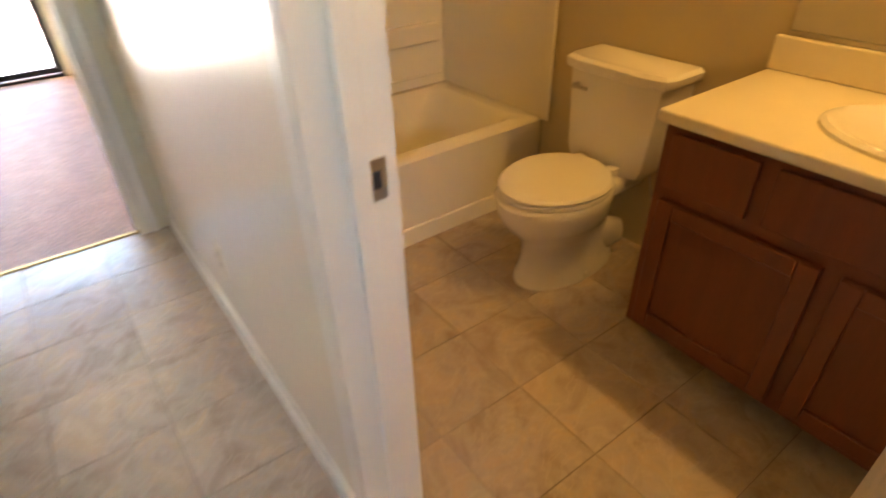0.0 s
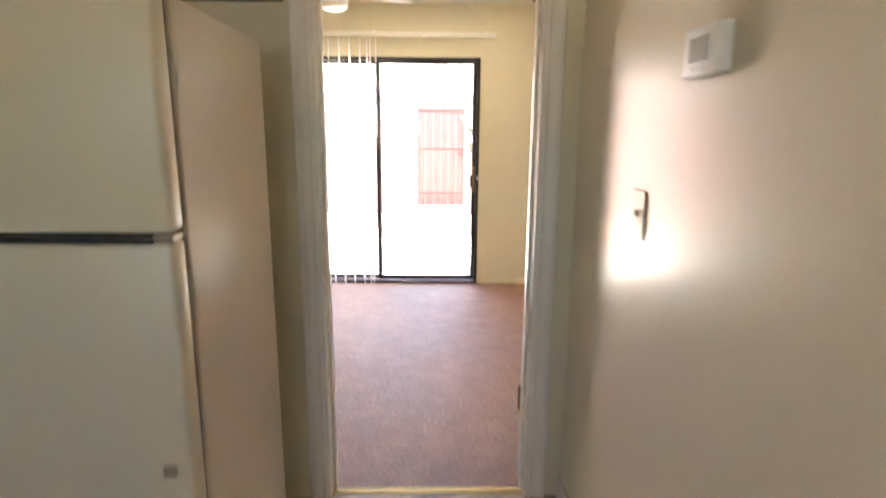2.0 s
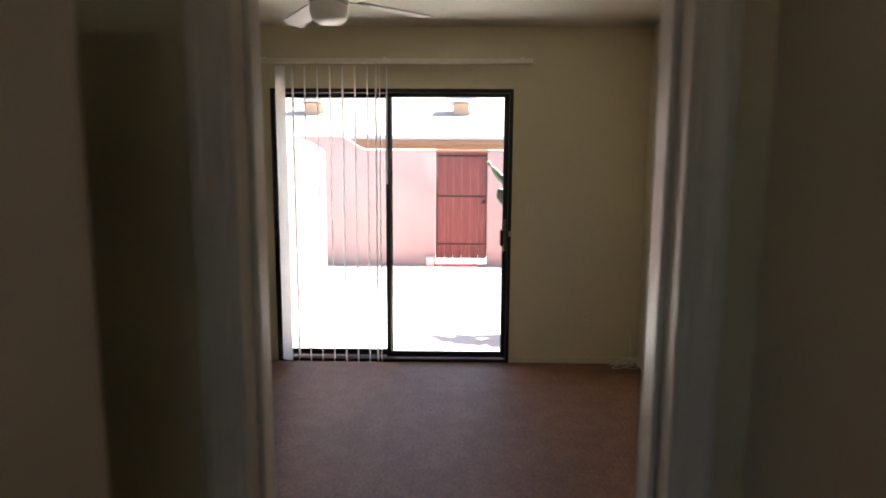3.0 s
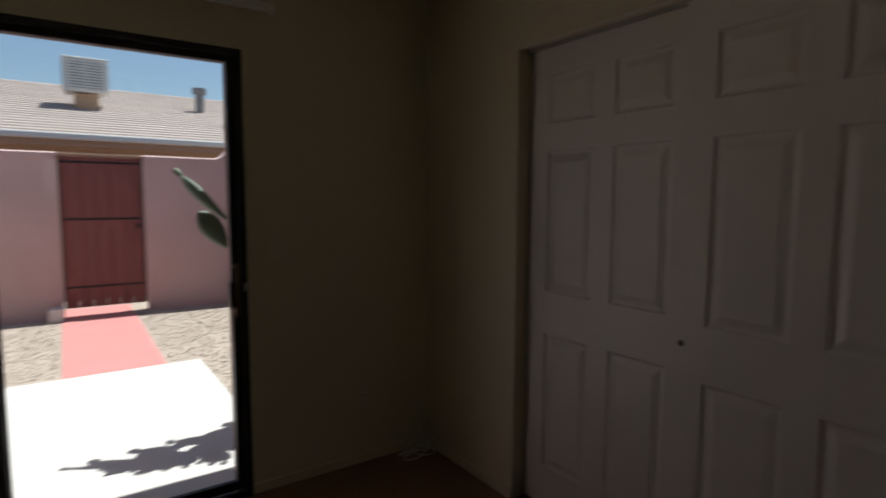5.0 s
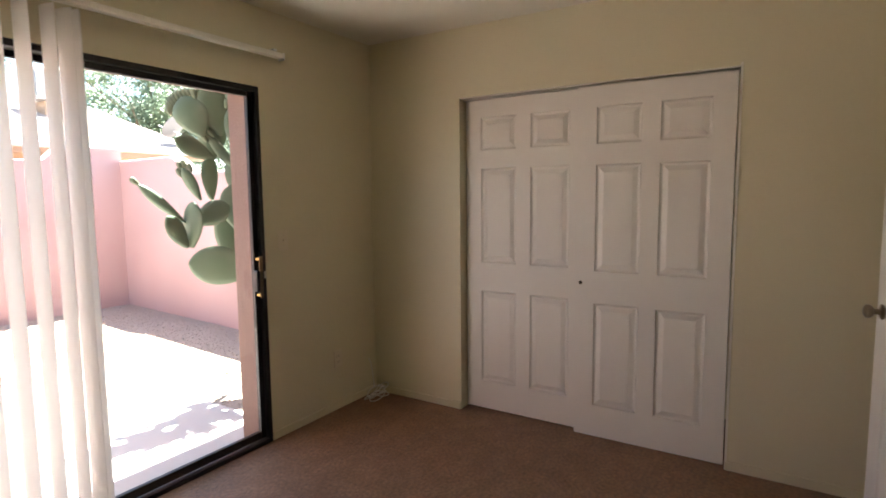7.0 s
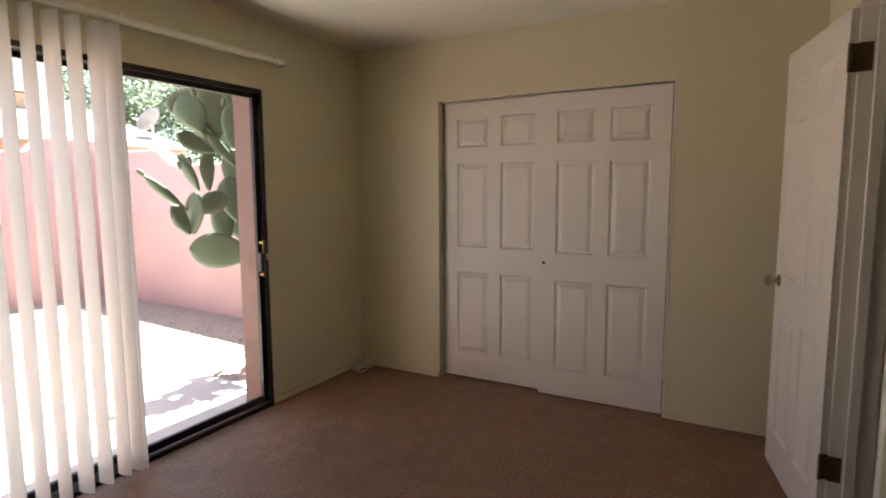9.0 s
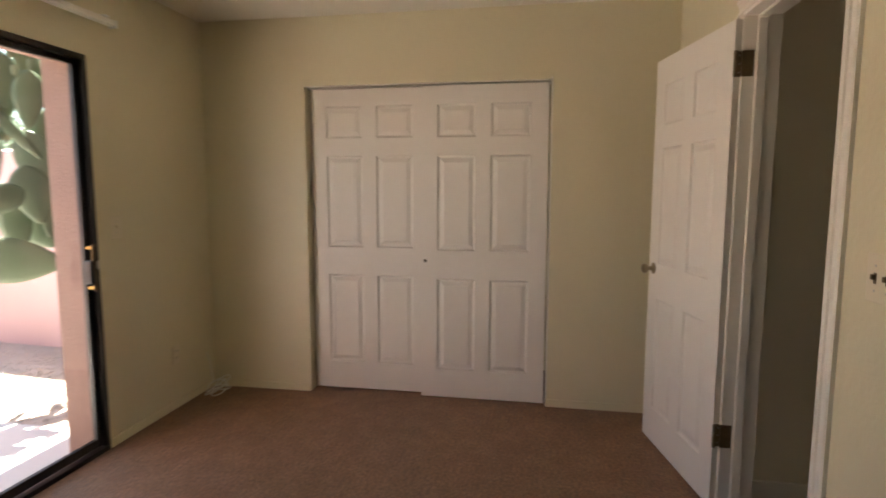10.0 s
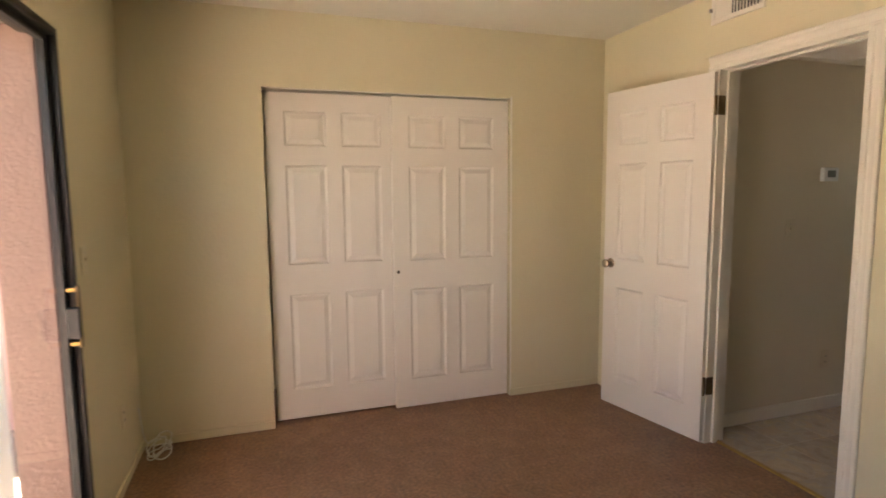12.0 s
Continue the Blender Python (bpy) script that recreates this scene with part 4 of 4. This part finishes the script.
# x, y, z (foot), width, height, turn, tilt, roll, buds
for k, row in enumerate((
        (-.39, 3.80, .90, .33, .48, -38, 0, -82, 0), (-.83, 3.94, 1.09, .20, .32, -78, -4, 6, 0), (-.84, 3.95, 1.09, .15, .28, -2, 6, -36, 0),
        (-.84, 3.97, 1.26, .085, .38, -38, 0, -46, 1), (-.74, 4.02, 1.25, .20, .27, -30, 6, 62, 0), (-.43, 3.90, 1.16, .27, .38, -34, -6, -9, 0),
        (-.54, 4.05, 1.71, .16, .31, -20, 14, -64, 0), (-.53, 4.10, 1.41, .15, .33, -10, 0, -2, 0), (-.63, 4.10, 1.41, .10, .26, -50, 0, -24, 4),
        (-.59, 4.08, 1.87, .27, .31, -42, -6, -26, 13), (-.47, 4.10, 1.94, .18, .29, 10, 0, -8, 0), (-.40, 3.98, 1.76, .21, .37, -30, 4, 5, 3),
        (-.36, 3.94, 1.57, .10, .40, -40, 0, -38, 2), (-.50, 4.13, 1.70, .25, .40, -38, 4, 4, 0), (-.40, 4.10, .93, .21, .42, -30, 0, -4, 0),
        (-.33, 3.96, 1.36, .25, .40, -50, 3, -10, 0), (-.45, 4.06, 1.88, .24, .38, -30, 6, -14, 6), (-.34, 3.93, 1.06, .24, .36, -15, 0, 10, 0),
        (-.02, 3.88, .46, .26, .46, -60, 4, 0, 0), (-.04, 3.88, .78, .30, .44, -20, -4, -6, 0), (-.30, 4.02, 1.16, .26, .42, -50, 5, -4, 0),
        (-.16, 3.95, 1.18, .24, .38, 10, 0, 18, 0), (-.24, 3.98, 1.52, .27, .40, -30, -3, 4, 2), (-.12, 3.92, 1.50, .20, .34, -70, 0, 16, 3),
        (-.30, 4.00, 2.02, .22, .34, 0, 0, -12, 5), (-.20, 3.96, 1.88, .23, .36, -50, 0, 10, 4), (.02, 3.86, .70, .26, .40, 30, 8, 30, 0),
        (-.02, 3.95, 1.16, .30, .42, -40, 0, -8, 0), (.10, 3.98, 1.05, .28, .40, 20, 6, 24, 0), (.06, 4.10, 1.45, .28, .42, -60, 0, 4, 2),
        (-.08, 4.12, 1.50, .30, .42, -20, 4, -10, 0), (.16, 4.08, 1.40, .26, .38, 40, 0, 20, 3), (-.04, 4.05, 1.82, .26, .38, -50, 0, -6, 4),
        (.12, 4.15, 1.78, .26, .38, 0, 5, 14, 4), (-.14, 4.18, 1.86, .28, .40, -35, 0, -16, 5), (-.06, 4.22, 1.15, .28, .42, 15, 0, -20, 0),
        (.05, 3.82, 1.28, .26, .40, 60, 0, 8, 0), (-.18, 4.08, .98, .26, .40, -45, 4, -34, 0))):
    pad(*row, seed=k)
# ---- stones on the gravel ----
rs = random.Random(11)
sv, sf = [], []
for i in range(15000):
    x, y = rs.uniform(-3.3, 1.0), rs.uniform(3.4, 8.25)
    if (-3.25 < x < -.72 and y < 5.75) or (-1.75 < x < -.94):
        continue
    if x > .66 + (y - 3.3) * .08:
        continue
    r = rs.uniform(.006, .014) * (1.9 if rs.random() < .02 else 1)
    k = len(sv)
    a = rs.uniform(0, 6.28)
    for j in range(5):
        q = a + j * math.tau / 5
        sv.append((x + r * rs.uniform(.8, 1.2) * math.cos(q), y + r * rs.uniform(.8, 1.2) * math.sin(q), G - .004))
    for j in range(5):
        q = a + .3 + j * math.tau / 5
        sv.append((x + r * .65 * math.cos(q), y + r * .65 * math.sin(q), G + r * rs.uniform(.5, .8)))
    for j in range(5):
        sf.append((k + j, k + (j + 1) % 5, k + 5 + (j + 1) % 5, k + 5 + j))
    sf.append(tuple(k + 5 + j for j in range(5)))
sm = bpy.data.meshes.new("gravel_stones")
sm.from_pydata(sv, [], sf)
sm.materials.append(STONE)
tagged(new("gravel_stones", sm), "loose tan gravel stones over the yard", "gravel", kind="stuff")

# ---- trees beyond the wall ----
def tree(x, y, h, r, seed, label):
    o = thing("tree", (x, y, -.1), label, "tree", "trees beyond the wall")
    rr = random.Random(seed)
    part("trunk", loft([[(w * math.cos(a) + .1 * math.sin(z), w * math.sin(a), z) for a in [j * math.tau / 10 for j in range(10)]] for z, w in ((0, .2), (h * .3, .15), (h * .6, .08), (h * .85, .03))]), BARK, o, smooth=True)
    for k in range(7):
        a = rr.uniform(0, 6.28)
        z0 = h * rr.uniform(.3, .65)
        part("limb", cyl((0, 0, z0), (r * .8 * math.cos(a), r * .8 * math.sin(a), z0 + h * .25), .06, .015, 7), BARK, o)
    vs, fs = [], []
    cl = [(rr.gauss(0, r * .45), rr.gauss(0, r * .45), h * .62 + rr.gauss(0, h * .17), rr.uniform(.25, .6)) for _ in range(60)]
    for cx, cy, cz, cr in cl:
        for _ in range(320):
            px, py, pz = cx + rr.gauss(0, cr * .6), cy + rr.gauss(0, cr * .6), cz + rr.gauss(0, cr * .5)
            s = rr.uniform(.035, .075)
            u = Vector((rr.uniform(-1, 1), rr.uniform(-1, 1), rr.uniform(-1, 1))).normalized()
            v = u.orthogonal()
            c = Vector((px, py, pz))
            k = len(vs)
            vs.extend([tuple(c - u * s), tuple(c + v * s * .45), tuple(c + u * s), tuple(c - v * s * .45)])
            fs.append((k, k + 1, k + 2, k + 3))
    me = bpy.data.meshes.new("crown")
    me.from_pydata(vs, [], fs)
    me.materials.append(LEAF)
    c = new("crown", me)
    c.parent = o
tree(6.0, 15.8, 6.5, 2.4, 3, "green leafy desert tree beyond the garden wall")
tree(8.4, 18.0, 7.6, 2.8, 5, "green leafy desert tree beyond the garden wall")
tree(8.6, 14.0, 5.6, 2.2, 8, "green leafy desert tree beyond the garden wall")

# ---- tile-look vinyl floor, piece by piece ----
T = .305
tile_mesh = None
def tile(x, y, parent):
    global tile_mesh
    if tile_mesh is None:
        bm = loft([[(0, 0, -.004), (T - .002, 0, -.004), (T - .002, T - .002, -.004), (0, T - .002, -.004)], [(.0, .0, -.0012), (T - .002, .0, -.0012), (T - .002, T - .002, -.0012), (.0, T - .002, -.0012)],
                   [(.0012, .0012, 0), (T - .0032, .0012, 0), (T - .0032, T - .0032, 0), (.0012, T - .0032, 0)]])
        o = part("tile", bm, VINYL, parent)
        tile_mesh = o.data
    else:
        o = new("tile", tile_mesh)
        o.parent = parent
    o.location = (x, y, 0)
hall_tiles = thing("hall_tiles", (0, 0, 0), "grey-tan tile-look vinyl floor of the hall", "floor", kind="structure")
y = -.10 - T
while y > -4.6:
    x = WX - T
    while x > -3.2:
        tile(x, y, hall_tiles)
        x -= T
    y -= T
bath_tiles = thing("bath_tiles", (0, 0, 0), "brown tile-look vinyl floor of the bathroom", "floor", kind="structure")
for i in range(6):
    for j in range(9):
        x, y = WX + .002 + i * T, TY0 + .03 - (j + 1) * T
        if x < BX1 and (x + T < BX0 or y > -3.3):
            tile(x, y, bath_tiles)
